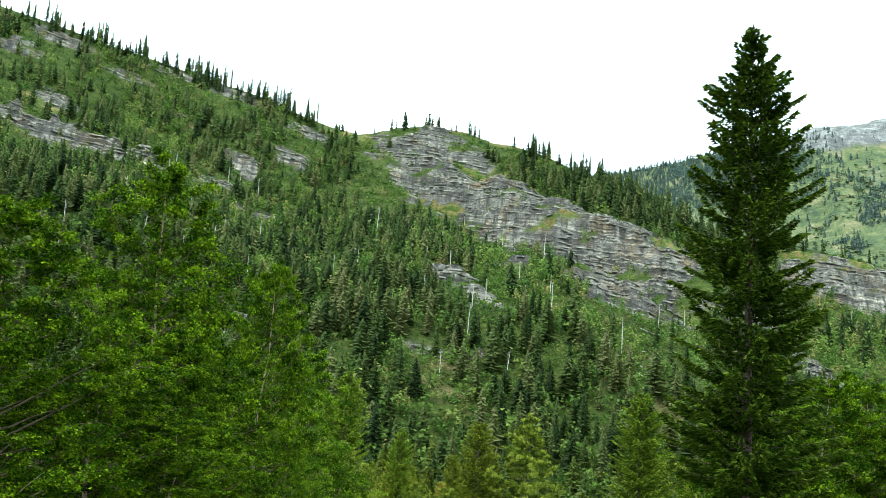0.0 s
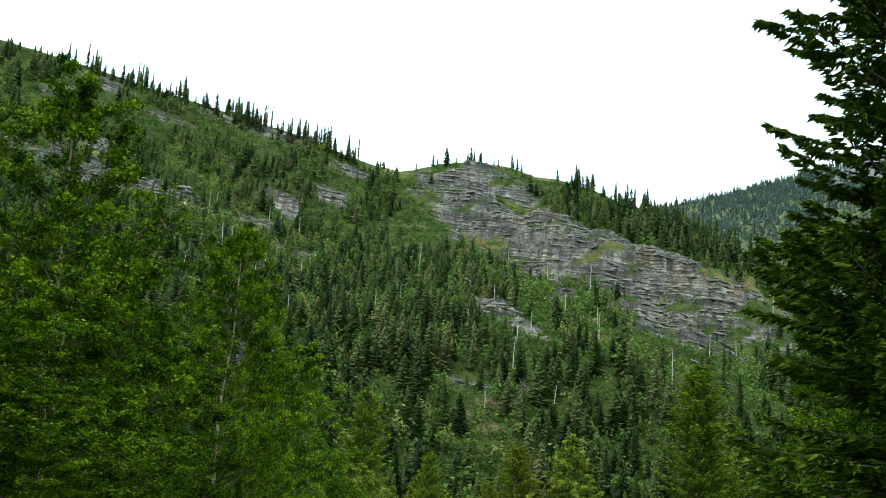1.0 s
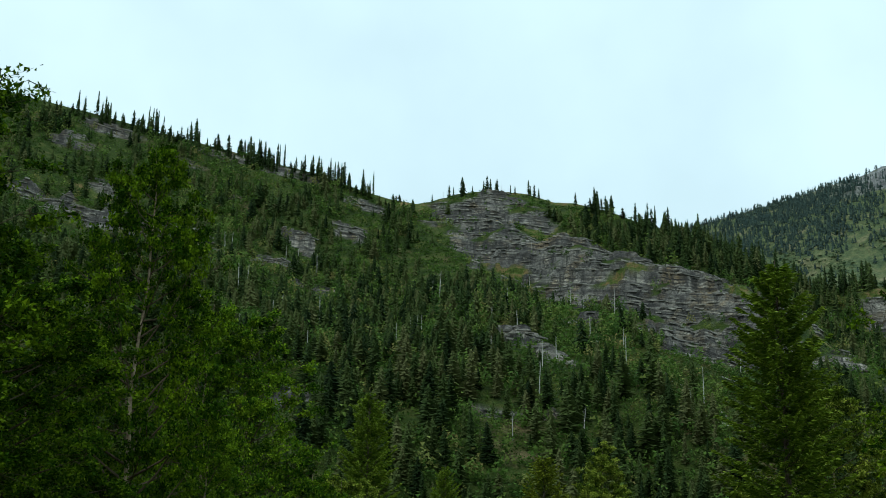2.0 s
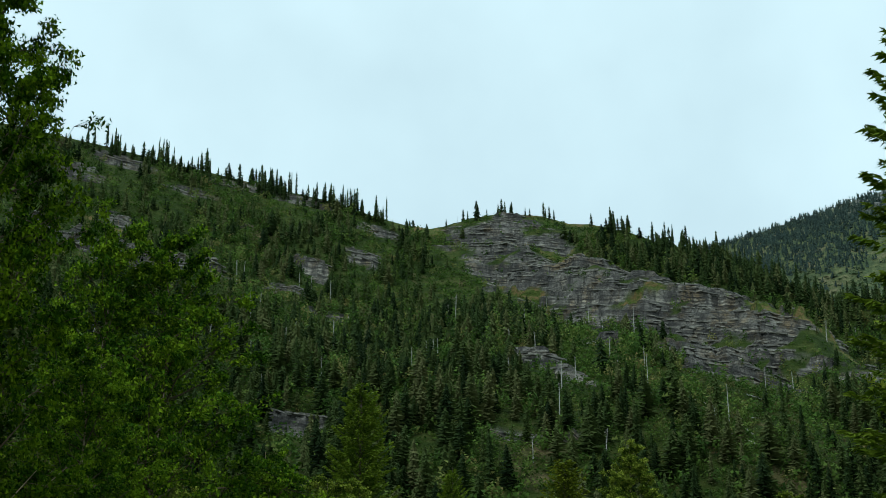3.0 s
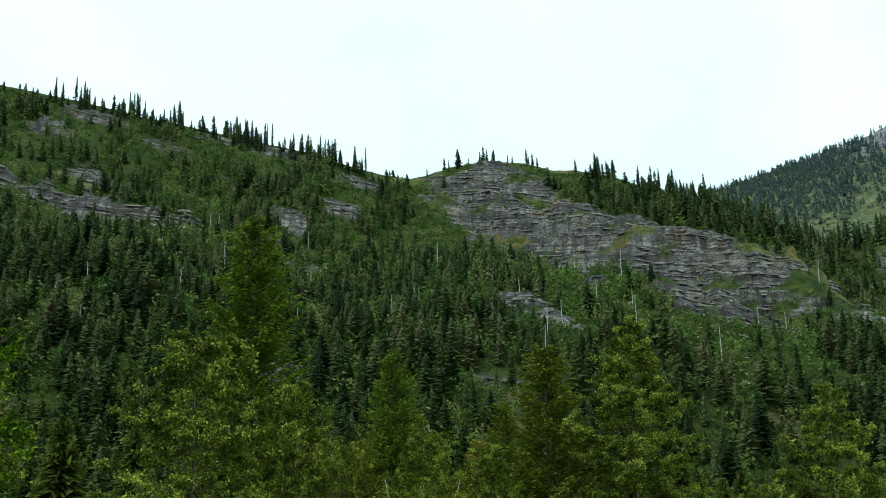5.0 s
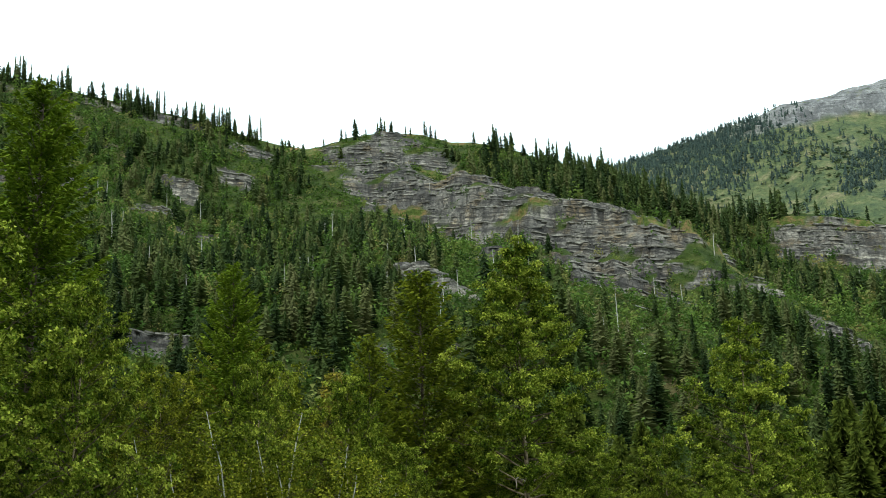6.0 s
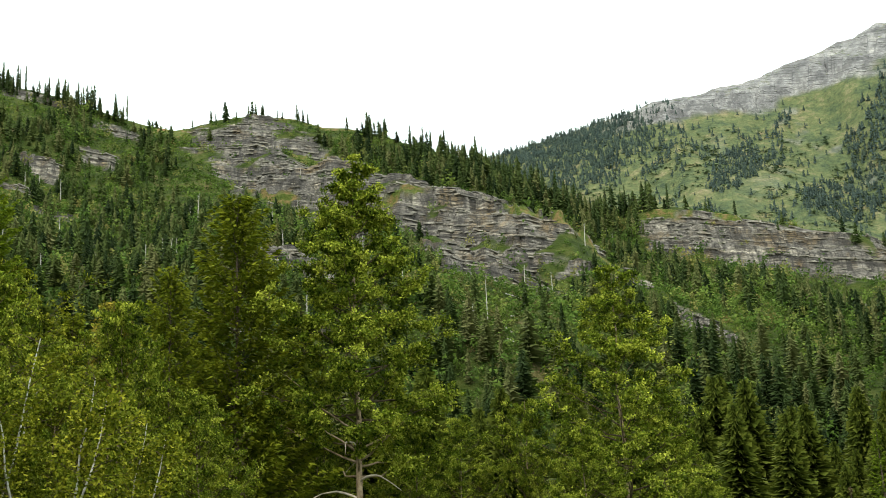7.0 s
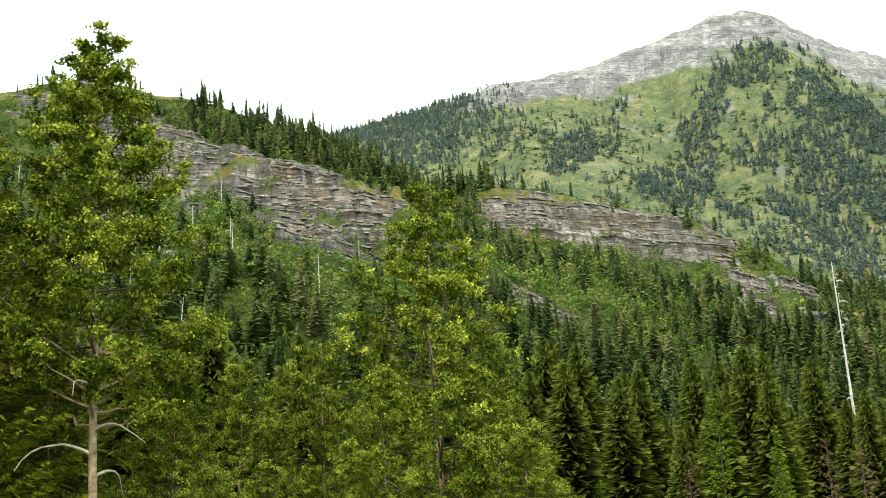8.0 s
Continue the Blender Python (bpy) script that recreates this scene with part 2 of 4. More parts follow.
# ---- the shape of the land ----
# the near mountain's skyline: metres east, height; how far off its crest and its foot lie
CREST_X = [-900, -600, -376, -330, -283, -234, -187, -152, -114, -85, -62, -51, -27, 2, 36, 78, 104, 135, 169, 202, 230, 250, 270, 311, 347, 384, 421, 442, 467, 492, 529, 553, 700, 1000]
CREST_Z = [520, 496, 465, 458, 449, 442, 433, 426, 413, 405, 402, 404, 413, 418.5, 412, 395, 379, 355, 339.5, 321, 303, 292, 292, 289, 279, 261, 251, 240, 222, 201, 193, 174, 148, 118]
FAR_X = [-1500, -200, 100, 250, 343, 432, 485, 539, 592, 663, 733, 804, 894, 949, 995, 1031, 1091, 1145, 1230, 1500, 2200]
FAR_Z = [350, 540, 590, 642, 668, 696, 713, 732, 752, 766, 777, 801, 834, 859, 867, 864, 830, 806, 790, 774, 604]


def value_noise(x, y, seed=0):
    """Smooth noise between -1 and 1 at each point."""
    xi, yi = np.floor(x), np.floor(y)
    fx, fy = x - xi, y - yi
    fx, fy = fx * fx * (3 - 2 * fx), fy * fy * (3 - 2 * fy)

    def corner(a, b):
        h = np.sin(a * 127.1 + b * 311.7 + seed * 74.7) * 43758.5453
        return (h - np.floor(h)) * 2 - 1
    low = corner(xi, yi) * (1 - fx) + corner(xi + 1, yi) * fx
    high = corner(xi, yi + 1) * (1 - fx) + corner(xi + 1, yi + 1) * fx
    return low * (1 - fy) + high * fy


def fbm(x, y, seed=0, octaves=4):
    return sum(value_noise(x * 2 ** i, y * 2 ** i, seed + i) / 2 ** i for i in range(octaves))


def smooth(e0, e1, v):
    s = np.clip((v - e0) / (e1 - e0), 0, 1)
    return s * s * (3 - 2 * s)


# bare rock on the near mountain, in front elevation: centre x and height, half length, half height, turn in degrees, steepness
ROCKS = [
    (8, 379, 67, 28, -14, 0.55), (26, 318, 50, 32, -42, 0.7), (122, 246, 106, 45, -31, 1.15), (138, 184, 42, 26, -12, 0.7), (210, 232, 26, 12, -35, 0.4),
    (352, 243, 84, 29, -13, 1.2), (224, 141, 24, 11, -72, 0.6), (386, 146, 54, 24, 58, 0.7), (440, 184, 54, 10, -4, 0.3), 
    (-262, 307, 84, 12, -17, 1.1), (-151, 280, 15, 7, -25, 0.8), (-122, 254, 22, 9, -15, 0.9), (-112, 341, 17, 8, -30, 0.7), (-103, 386, 22, 8, -28, 0.6),
    (-176, 420, 24, 9, -14, 0.9), (-252, 405, 20, 7, -10, 0.7), (-316, 437, 26, 9, -14, 0.9), (-226, 430, 22, 7, -8, 0.7), (-288, 353, 17, 7, -22, 0.7),
    (-338, 405, 20, 8, -12, 0.7), (-205, 368, 13, 6, -20, 0.6), (-140, 318, 13, 6, -20, 0.6),
    (22, 177, 15, 7, -30, 0.7), (37, 159, 15, 8, -38, 0.7), (61, 200, 12, 7, -10, 0.9), (6, 109, 15, 6, -8, 0.8), (27, 106, 10, 3, 0, 0.6), (-92, 130, 10, 7, 0, 0.9), (112, 178, 14, 7, -20, 0.6)]


def rock_mask(x, y):
    """How bare the near mountain is, and how far its cliffs stand off the even slope."""
    yc, yt, zc = near_parts(x)
    t = (y - yt) / (yc - yt)
    z = zc * (t + 0.05 * np.sin(2 * np.pi * np.clip(t, 0, 1)))
    m, lift = np.zeros_like(x), np.zeros_like(x)
    wob = fbm(x / 22, z / 13, 31, 4) * 0.42 + np.clip(fbm(x / 30, z / 7, 37, 3) - 0.15, 0, 1) * 0.95 - 0.07
    for cx, cz, a, b, turn, steep in ROCKS:
        c, s = np.cos(np.radians(turn)), np.sin(np.radians(turn))
        u, v = ((x - cx) * c + (z - cz) * s) / a, (-(x - cx) * s + (z - cz) * c) / b
        m = np.maximum(m, 1 - smooth(0.78, 1.02, np.sqrt(u * u + v * v) + wob))
        w = np.clip(1 - v * v, 0, 1) ** 2
        lift += steep * b * v * w * (1 - smooth(0.75, 1.15, np.abs(u)))
    return m * np.where(t > 1.01, 0, 1), lift


def near_parts(x):
    yc = np.interp(x, [-900, -600, -200, 0, 60, 140, 220, 300, 330, 400, 500, 700, 1000], [850, 1000, 1130, 1155, 1140, 1060, 1035, 1010, 1000, 960, 920, 870, 800])
    yt = np.interp(x, [-900, -300, -100, 40, 200, 500, 900], [180, 330, 440, 490, 500, 500, 450])
    return yc, yt, np.interp(x, CREST_X, CREST_Z)


def far_bare(x, z, zf):
    """Where the far mountain is bare rock, below its crest."""
    return smooth(-0.05, 0.1, (z - (zf - 45 - 0.09 * np.clip(x - 400, 0, 600) - 20 * fbm(x / 60, z / 40, 51, 3))) / 100) * smooth(430, 600, x)


def height(x, y, fine=True):
    x, y = np.asarray(x, float), np.asarray(y, float)
    yc, yt, zc = near_parts(x)
    s = (y - yt) / (yc - yt)
    face = zc * (s + 0.05 * np.sin(2 * np.pi * np.clip(s, 0, 1)))
    back = zc - 0.4 * (y - yc)
    near = np.minimum(face, back)
    hem = smooth(0.0, 0.2, s) * (1 - smooth(0.8, 1.0, s))
    if fine:
        m, lift = rock_mask(x, y)
        near = near + lift * (1 - smooth(0.93, 1.02, s)) + hem * (fbm(x / 90, y / 160, 3, 4) * 9 + fbm(x / 18, y / 18, 9, 3) * 1.6)
        # broken faces and ledges of the bedded rock
        near = near + m * hem * (np.abs(fbm(x / 34, y / 46, 15, 3)) * 7 - 2.4 + np.abs(fbm(x / 11, y / 30, 16, 3)) * 3.5 - 1.2)
        bed = near + 0.16 * x + 0.0005 * np.clip(x - 60, 0, 140) ** 2 + 2.5 * fbm(x / 60, y / 60, 12, 2)
        for step, share in ((19.0, 0.35), (8.0, 0.6), (3.7, 0.85)):
            q = bed / step
            f = q - np.floor(q)
            lip = 0.1 + 0.5 * np.abs(np.sin(np.floor(q) * 12.9898))
            near = near + m * share * step * (smooth(lip, lip + 0.28, f) - f)
    yf = 1900 + 60 * np.sin(x / 260)
    sf = (y - 1230) / (yf - 1230)
    zf = np.interp(x, FAR_X, FAR_Z)
    far = np.minimum(235 + (zf - 235) * np.sign(sf) * np.abs(sf) ** 1.1, zf - 0.5 * (y - yf))
    if fine:
        far = far + smooth(0.05, 0.3, sf) * (1 - smooth(0.85, 1, sf)) * (fbm(x / 130, y / 420, 21, 4) * 26 + fbm(x / 30, y / 40, 25, 3) * 3)
        # the far crest: gullies, and beds in steps
        bare = far_bare(x, far, zf)
        crag = (np.abs(fbm(x / 26, y / 70, 27, 3)) * 16 - 5) * (1 - smooth(0.9, 1.0, sf)) + fbm(x / 11, y / 30, 28, 3) * 1.6
        far = far + bare * crag
        q = (far + 0.12 * x + 3 * fbm(x / 80, y / 80, 29, 2)) / 11.0
        f = q - np.floor(q)
        far = far + bare * 11.0 * 0.9 * (smooth(0.3, 0.62, f) - f) * (1 - smooth(0.94, 1.0, sf))
    floor = 0.6 * fbm(x / 40, y / 40, 41, 2) * smooth(20, 60, y) + np.clip(y - 200, 0, 300) * 0.02
    k = 6.0
    top = np.maximum(np.maximum(near, far), floor)
    return top + k * np.log(np.exp((near - top) / k) + np.exp((far - top) / k) + np.exp((floor - top) / k)) - k * np.log(1.0)


# ---- mesh helpers ----
def mesh_of(name, verts, faces, mat, attrs=None, smooth_faces=False):
    """A mesh from arrays: faces as rows of 3 or 4 indices; attrs: name -> one value a vertex."""
    me = bpy.data.meshes.new(name)
    verts, faces = np.asarray(verts, np.float32), np.asarray(faces, np.int32)
    n, k = faces.shape
    me.vertices.add(len(verts))
    me.vertices.foreach_set("co", verts.ravel())
    me.loops.add(n * k)
    me.loops.foreach_set("vertex_index", faces.ravel())
    me.polygons.add(n)
    me.polygons.foreach_set("loop_start", np.arange(0, n * k, k, dtype=np.int32))
    me.polygons.foreach_set("use_smooth", np.full(n, smooth_faces))
    for key, values in (attrs or {}).items():
        a = me.attributes.new(key, "FLOAT", "POINT")
        a.data.foreach_set("value", np.asarray(values, np.float32))
    me.materials.append(mat)
    me.update(calc_edges=True)
    return me


def part(name, me, parent, label=""):
    ob = new(name, me)
    ob.parent = parent
    return tagged(ob, label)


class Cloth:
    """Collects triangles with a tint for each vertex."""

    def __init__(self):
        self.v, self.f, self.t, self.n = [], [], [], 0

    def add(self, verts, faces, tint):
        verts = np.asarray(verts, float).reshape(-1, 3)
        self.v.append(verts)
        self.f.append(np.asarray(faces, int) + self.n)
        self.t.append(np.broadcast_to(tint, len(verts)))
        self.n += len(verts)

    def mesh(self, name, mat, smooth_faces=False):
        return mesh_of(name, np.concatenate(self.v), np.concatenate(self.f), mat, {"tint": np.concatenate(self.t)}, smooth_faces)


def tube(cloth, points, radii, sides=6, tint=0.5):
    """A tapered limb along a line of points."""
    pts, rad = np.asarray(points, float), np.asarray(radii, float)
    way = np.gradient(pts, axis=0)
    way /= np.linalg.norm(way, axis=1, keepdims=True) + 1e-9
    side = np.cross(way, [0.31, 0.17, 0.93])
    side /= np.linalg.norm(side, axis=1, keepdims=True) + 1e-9
    other = np.cross(way, side)
    a = np.arange(sides) * 2 * np.pi / sides
    ring = pts[:, None] + rad[:, None, None] * (np.cos(a)[None, :, None] * side[:, None] + np.sin(a)[None, :, None] * other[:, None])
    n = len(pts)
    i, j = np.meshgrid(np.arange(n - 1), np.arange(sides), indexing="ij")
    p, q = i * sides + j, i * sides + (j + 1) % sides
    faces = np.concatenate([np.stack([p, q, q + sides], -1).reshape(-1, 3), np.stack([p, q + sides, p + sides], -1).reshape(-1, 3)])
    cloth.add(ring.reshape(-1, 3), faces, tint)


# ---- the ground: one sheet of valley floor, near mountain and far mountain ----
def polar_sheet():
    """Rings round the road, close together towards the mountains and wide elsewhere."""
    fine = np.radians(np.concatenate([np.arange(-28, -5, 0.17), np.arange(-5, 27, 0.09), np.arange(27, 38.01, 0.14)]))
    rest = np.radians(np.arange(41, 332, 3.0))
    az = np.concatenate([fine, rest])
    r = np.concatenate([np.arange(0, 60, 6), np.arange(60, 480, 8), np.arange(480, 640, 3.6), np.arange(640, 1110, 1.3), np.arange(1110, 1640, 8), np.arange(1640, 1960, 4), np.arange(1960, 2300, 16), np.geomspace(2310, 4800, 22)])
    A, R = np.meshgrid(az, r, indexing="ij")
    x, y = R * np.sin(A) + 8, R * np.cos(A) + 60
    z = height(x, y)
    wide = smooth(0.6, 0.9, np.abs(((A + np.pi) % (2 * np.pi)) - np.pi))
    z = z * (1 - wide) + wide * np.minimum(z, 250)
    na, nr = A.shape
    i, j = np.meshgrid(np.arange(na), np.arange(nr - 1), indexing="ij")
    a, b = i * nr + j, ((i + 1) % na) * nr + j
    faces = np.stack([a, a + 1, b + 1, b], -1).reshape(-1, 4)
    m = rock_mask(x, y)[0] * (1 - grass_mask(x, y))
    steep = np.gradient(z, axis=1) / np.gradient(R, axis=1)
    m = np.maximum(m, smooth(1.1, 1.6, steep) * smooth(520, 600, y) * (1 - grass_mask(x, y)))
    _, _, zf = x, y, np.interp(x, FAR_X, FAR_Z)
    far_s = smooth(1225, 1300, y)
    bare = far_bare(x, z, zf)
    scree = smooth(0.5, 0.9, fbm(x / 45, y / 40, 61, 4)) * smooth(560, 800, x) * 0.5
    m = np.maximum(m * (1 - far_s), far_s * np.maximum(bare, scree))
    lush = grass_mask(x, y)
    return mesh_of("ground", np.stack([x, y, z], -1).reshape(-1, 3), faces, GROUND, {"rock": m.ravel(), "far_hazed": far_s.ravel(), "grass": lush.ravel()}, False)


def grass_mask(x, y):
    """Open green and dry ledges on the dome, the saddle beside it and the cliffs."""
    yc, yt, zc = near_parts(x)
    t = (y - yt) / (yc - yt)
    z = zc * (t + 0.05 * np.sin(2 * np.pi * np.clip(t, 0, 1)))
    m, rag = np.zeros_like(x), 0.55 * fbm(x / 10, z / 4, 71, 3)
    for cx, cz, a, b, turn in ((38, 358, 36, 10, -14), (16, 301, 18, 7, -10), (100, 264, 26, 2.5, -6), (-64, 398, 26, 9, 0), (20, 412, 44, 3, -4), (66, 398, 34, 3, -22),
                               (296, 270, 32, 6, -4), (345, 262, 40, 3, -12), (214, 214, 24, 6, -32), (-288, 344, 18, 5, -20), (-150, 272, 22, 5, -20), (180, 232, 24, 3, -30)):
        c, s = np.cos(np.radians(turn)), np.sin(np.radians(turn))
        u, v = ((x - cx) * c + (z - cz) * s) / a, (-(x - cx) * s + (z - cz) * c) / b
        m = np.maximum(m, 1 - smooth(0.6, 1.1, np.hypot(u, v) + rag))
    return m


ground = tagged(new("ground", polar_sheet()), "valley floor rising into rocky green mountainsides with grey cliffs", "ground", kind="structure")


def ledges(count):
    """Slabs of bedded rock that stand proud of the cliffs in rows along their bedding."""
    g = np.random.default_rng(5)
    x, y = g.uniform(-340, 470, count), g.uniform(600, 1150, count)
    m, _ = rock_mask(x, y)
    z = height(x, y)
    bed = (z + 0.16 * x + 0.0005 * np.clip(x - 60, 0, 140) ** 2 + 2.5 * fbm(x / 60, y / 60, 12, 2)) / 3.7
    row = np.abs(bed - np.floor(bed) - 0.5)
    keep = (m > 0.55) & (row < 0.1) & (grass_mask(x, y) < 0.3) & (fbm(x / 30, y / 14, 77, 2) > -0.45) & (near_parts(x)[0] - y > 6)
    x, y, z = x[keep], y[keep], z[keep]
    n = len(x)
    gx = (height(x + 5, y) - height(x - 5, y)) / 10 + 0.16
    gy = (height(x, y + 5) - height(x, y - 5)) / 10
    turn = np.clip(np.arctan2(-gx, np.maximum(gy, 0.25)), -0.8, 0.8) + g.normal(0, 0.08, n)
    a, b, c = np.minimum(g.lognormal(0.9, 0.6, n), 7), g.uniform(0.6, 1.3, n), g.uniform(0.2, 0.65, n)
    corner = np.array([(sx, sy, sz) for sz in (-1, 1) for sy in (-1, 1) for sx in (-1, 0, 1)], float)
    P = corner[None] * np.stack([a, b, c], -1)[:, None] * g.uniform(0.65, 1.15, (n, 12, 3))
    P[..., 2] += P[..., 0] * (-0.16 + g.normal(0, 0.03, n))[:, None]
    px = P[..., 0] * np.cos(turn)[:, None] - P[..., 1] * np.sin(turn)[:, None]
    py = P[..., 0] * np.sin(turn)[:, None] + P[..., 1] * np.cos(turn)[:, None]
    V = np.stack([px + x[:, None], py + y[:, None], P[..., 2] + z[:, None] + 0.15], -1).reshape(-1, 3)
    quads = np.array([(0, 1, 7, 6), (1, 2, 8, 7), (3, 9, 10, 4), (4, 10, 11, 5), (6, 7, 10, 9), (7, 8, 11, 10), (0, 6, 9, 3), (2, 5, 11, 8), (0, 3, 4, 1), (1, 4, 5, 2)])
    F = (quads[None] + (np.arange(n) * 12)[:, None, None]).reshape(-1, 4)
    return mesh_of("rock_ledges", V, F, LEDGE, {"tint": np.repeat(g.uniform(0, 1, n), 12)})


tagged(new("rock_ledges", ledges(190000)), "grey bedded rock slabs stepping across the cliffs", "rock", kind="stuff")


# ---- forest on the mountains ----
rng = np.random.default_rng(7)


def conifer_unit(tiers, spokes, slim, seed):
    """A far conifer, one metre tall: ragged whorls of drooping boughs round a stem."""
    g = np.random.default_rng(seed)
    v, f = [], []
    for k in range(tiers):
        h = 0.08 + 0.92 * (k / tiers) ** 0.95
        out = slim * (1 - h) ** 0.72 * g.uniform(0.85, 1.15) + 0.014
        turn = g.uniform(0, 6.3)
        for s in range(spokes):
            a = turn + s * 2 * np.pi / spokes + g.uniform(-0.3, 0.3)
            w = np.pi / spokes * g.uniform(0.5, 0.9)
            o = g.uniform(-0.5, 0.5) / tiers
            r1, r2 = out * g.uniform(0.35, 1.3, 2)
            n = len(v)
            if g.random() < 0.5:
                v += [(0, 0, min(h + 1.5 / tiers + o, 1.0)), (r1 * np.cos(a - w), r1 * np.sin(a - w), h + o + g.uniform(-0.03, 0.02)),
                      (r2 * np.cos(a + w), r2 * np.sin(a + w), h + o + g.uniform(-0.03, 0.02))]
            else:
                c, q = 0.25 * out, out * g.uniform(0.8, 1.35)
                v += [(c * np.cos(a - 0.9), c * np.sin(a - 0.9), min(h + 0.9 / tiers + o, 1.0)), (c * np.cos(a + 0.9), c * np.sin(a + 0.9), h - 0.4 / tiers + o),
                      (q * np.cos(a), q * np.sin(a), h + o - g.uniform(0.0, 0.05))]
            f += [(n, n + 1, n + 2)]
    n = len(v)
    v += [(0.012, 0, -0.05), (-0.008, 0.01, -0.05), (-0.006, -0.01, -0.05), (0, 0, 1.02)]
    f += [(n, n + 1, n + 3), (n + 1, n + 2, n + 3), (n + 2, n, n + 3)]
    return np.array(v), np.array(f)


def brush_unit(leaves, seed, tall=1.0, leaf=0.145):
    """A bush or small broadleaf crown, one metre across: loose tufts of leaves round a few stems."""
    g = np.random.default_rng(seed)
    v, f = [], []
    lobes = g.normal(0, 0.22, (5, 3)) + [0, 0, 0.5 * tall]
    for _ in range(leaves):
        d = g.normal(0, 1, 3)
        d /= np.linalg.norm(d)
        c = lobes[g.integers(5)] + d * [0.27, 0.27, 0.27 * tall] * g.uniform(0.75, 1.1)
        c[2] = max(c[2], 0.02)
        t1 = np.cross(d + g.normal(0, 0.5, 3), [0.3, 0.5, 0.8])
        t1 /= np.linalg.norm(t1)
        t2 = np.cross(d, t1)
        s = leaf * g.uniform(0.7, 1.3)
        n = len(v)
        v += [c + t1 * s, c - t1 * s * 0.5 + t2 * s * 0.8, c - t1 * s * 0.5 - t2 * s * 0.8]
        f += [(n, n + 1, n + 2)]
    return np.array(v), np.array(f)


def planted(name, units, xyz, tall, wide, tint, mat, label, category, lean=0.03):
    """Many plants in one mesh, each turned and sized by its own."""
    cloth = Cloth()
    kind = rng.integers(len(units), size=len(xyz))
    for k, (uv, uf) in enumerate(units):
        i = np.flatnonzero(kind == k)
        if not len(i):
            continue
        a = rng.uniform(0, 2 * np.pi, len(i))
        c, s = np.cos(a)[:, None], np.sin(a)[:, None]
        x = (uv[None, :, 0] * c - uv[None, :, 1] * s) * wide[i, None]
        y = (uv[None, :, 0] * s + uv[None, :, 1] * c) * wide[i, None]
        z = uv[None, :, 2] * tall[i, None]
        x = x + z * rng.normal(0, lean, len(i))[:, None]
        P = np.stack([x, y, z], -1) + xyz[i, None]
        F = uf[None] + (np.arange(len(i)) * len(uv))[:, None, None]
        cloth.add(P.reshape(-1, 3), F.reshape(-1, 3), np.repeat(tint[i], len(uv)))
    return tagged(new(name, cloth.mesh(name, mat)), label, category, kind="stuff")


def scatter(n, x0, x1, y0, y1, density):
    x, y = rng.uniform(x0, x1, n), rng.uniform(y0, y1, n)
    keep = rng.random(n) < density(x, y)
    x, y = x[keep], y[keep]
    return np.stack([x, y, height(x, y) - 0.3], -1)


def near_slope(x, y):
    """How far up the near mountain, 0 at its foot and 1 at its crest."""
    yc, yt, _ = near_parts(x)
    return (y - yt) / (yc - yt)


def facing(x, y):
    """One on the slopes that face the valley road, a fifth beyond them."""
    return np.where((x > -0.37 * y - 12) & (x < 0.68 * (y - 90) + 10), 1.0, 0.2)


def open_slope(x, y):
    """A slope of low brush and fallen trunks among the trees."""
    return np.exp(-(((x - 122) / 52) ** 2 + ((y - 680) / 68) ** 2) ** 2)


def rock_below(x, y):
    """How close under bare rock a place lies: thin soil, few and small trees."""
    m = np.maximum(rock_mask(x, y + 14)[0], rock_mask(x, y + 28)[0])
    return np.maximum(np.maximum(m, 0.9 * rock_mask(x, y + 46)[0]), 0.6 * rock_mask(x, y + 64)[0])


def conifer_density(x, y):
    s, (m, _) = near_slope(x, y), rock_mask(x, y)
    d = smooth(-0.35, 0.25, fbm(x / 45, y / 70, 81, 4))
    d = 0.16 + 0.84 * d
    d = np.maximum(d, 0.8 * smooth(-30, -90, x) * smooth(0.45, 0.6, s) * smooth(-0.5, 0.0, fbm(x / 25, y / 35, 83, 3)))
    d = np.maximum(d, 0.95 * smooth(0.36, 0.2, s))
    below = rock_below(x, y)
    d = d * (1 - 0.95 * m) * (1 - 0.72 * below) * (1 - 0.9 * grass_mask(x, y))
    d = d * np.where(s > 0.985, 0, 1)
    grove = np.exp(-(((x - 185) / 95) ** 2 + ((y - 1012) / 36) ** 2) ** 2) * (1 - 0.95 * m) * np.where(s > 0.99, 0, 1)
    return np.clip(np.maximum(d * (1 - 0.93 * open_slope(x, y)), 0.55 * grove), 0, 1) * facing(x, y)


TREES = [conifer_unit(14, 7, 0.215, k) for k in range(5)] + [conifer_unit(16, 6, 0.14, 11), conifer_unit(16, 6, 0.17, 13), conifer_unit(13, 8, 0.27, 12)]
BUSHES = [brush_unit(44, 20 + k, 1.0, 0.105) for k in range(4)]
AIRY = [brush_unit(50, 30 + k, 1.5, 0.1) for k in range(3)]

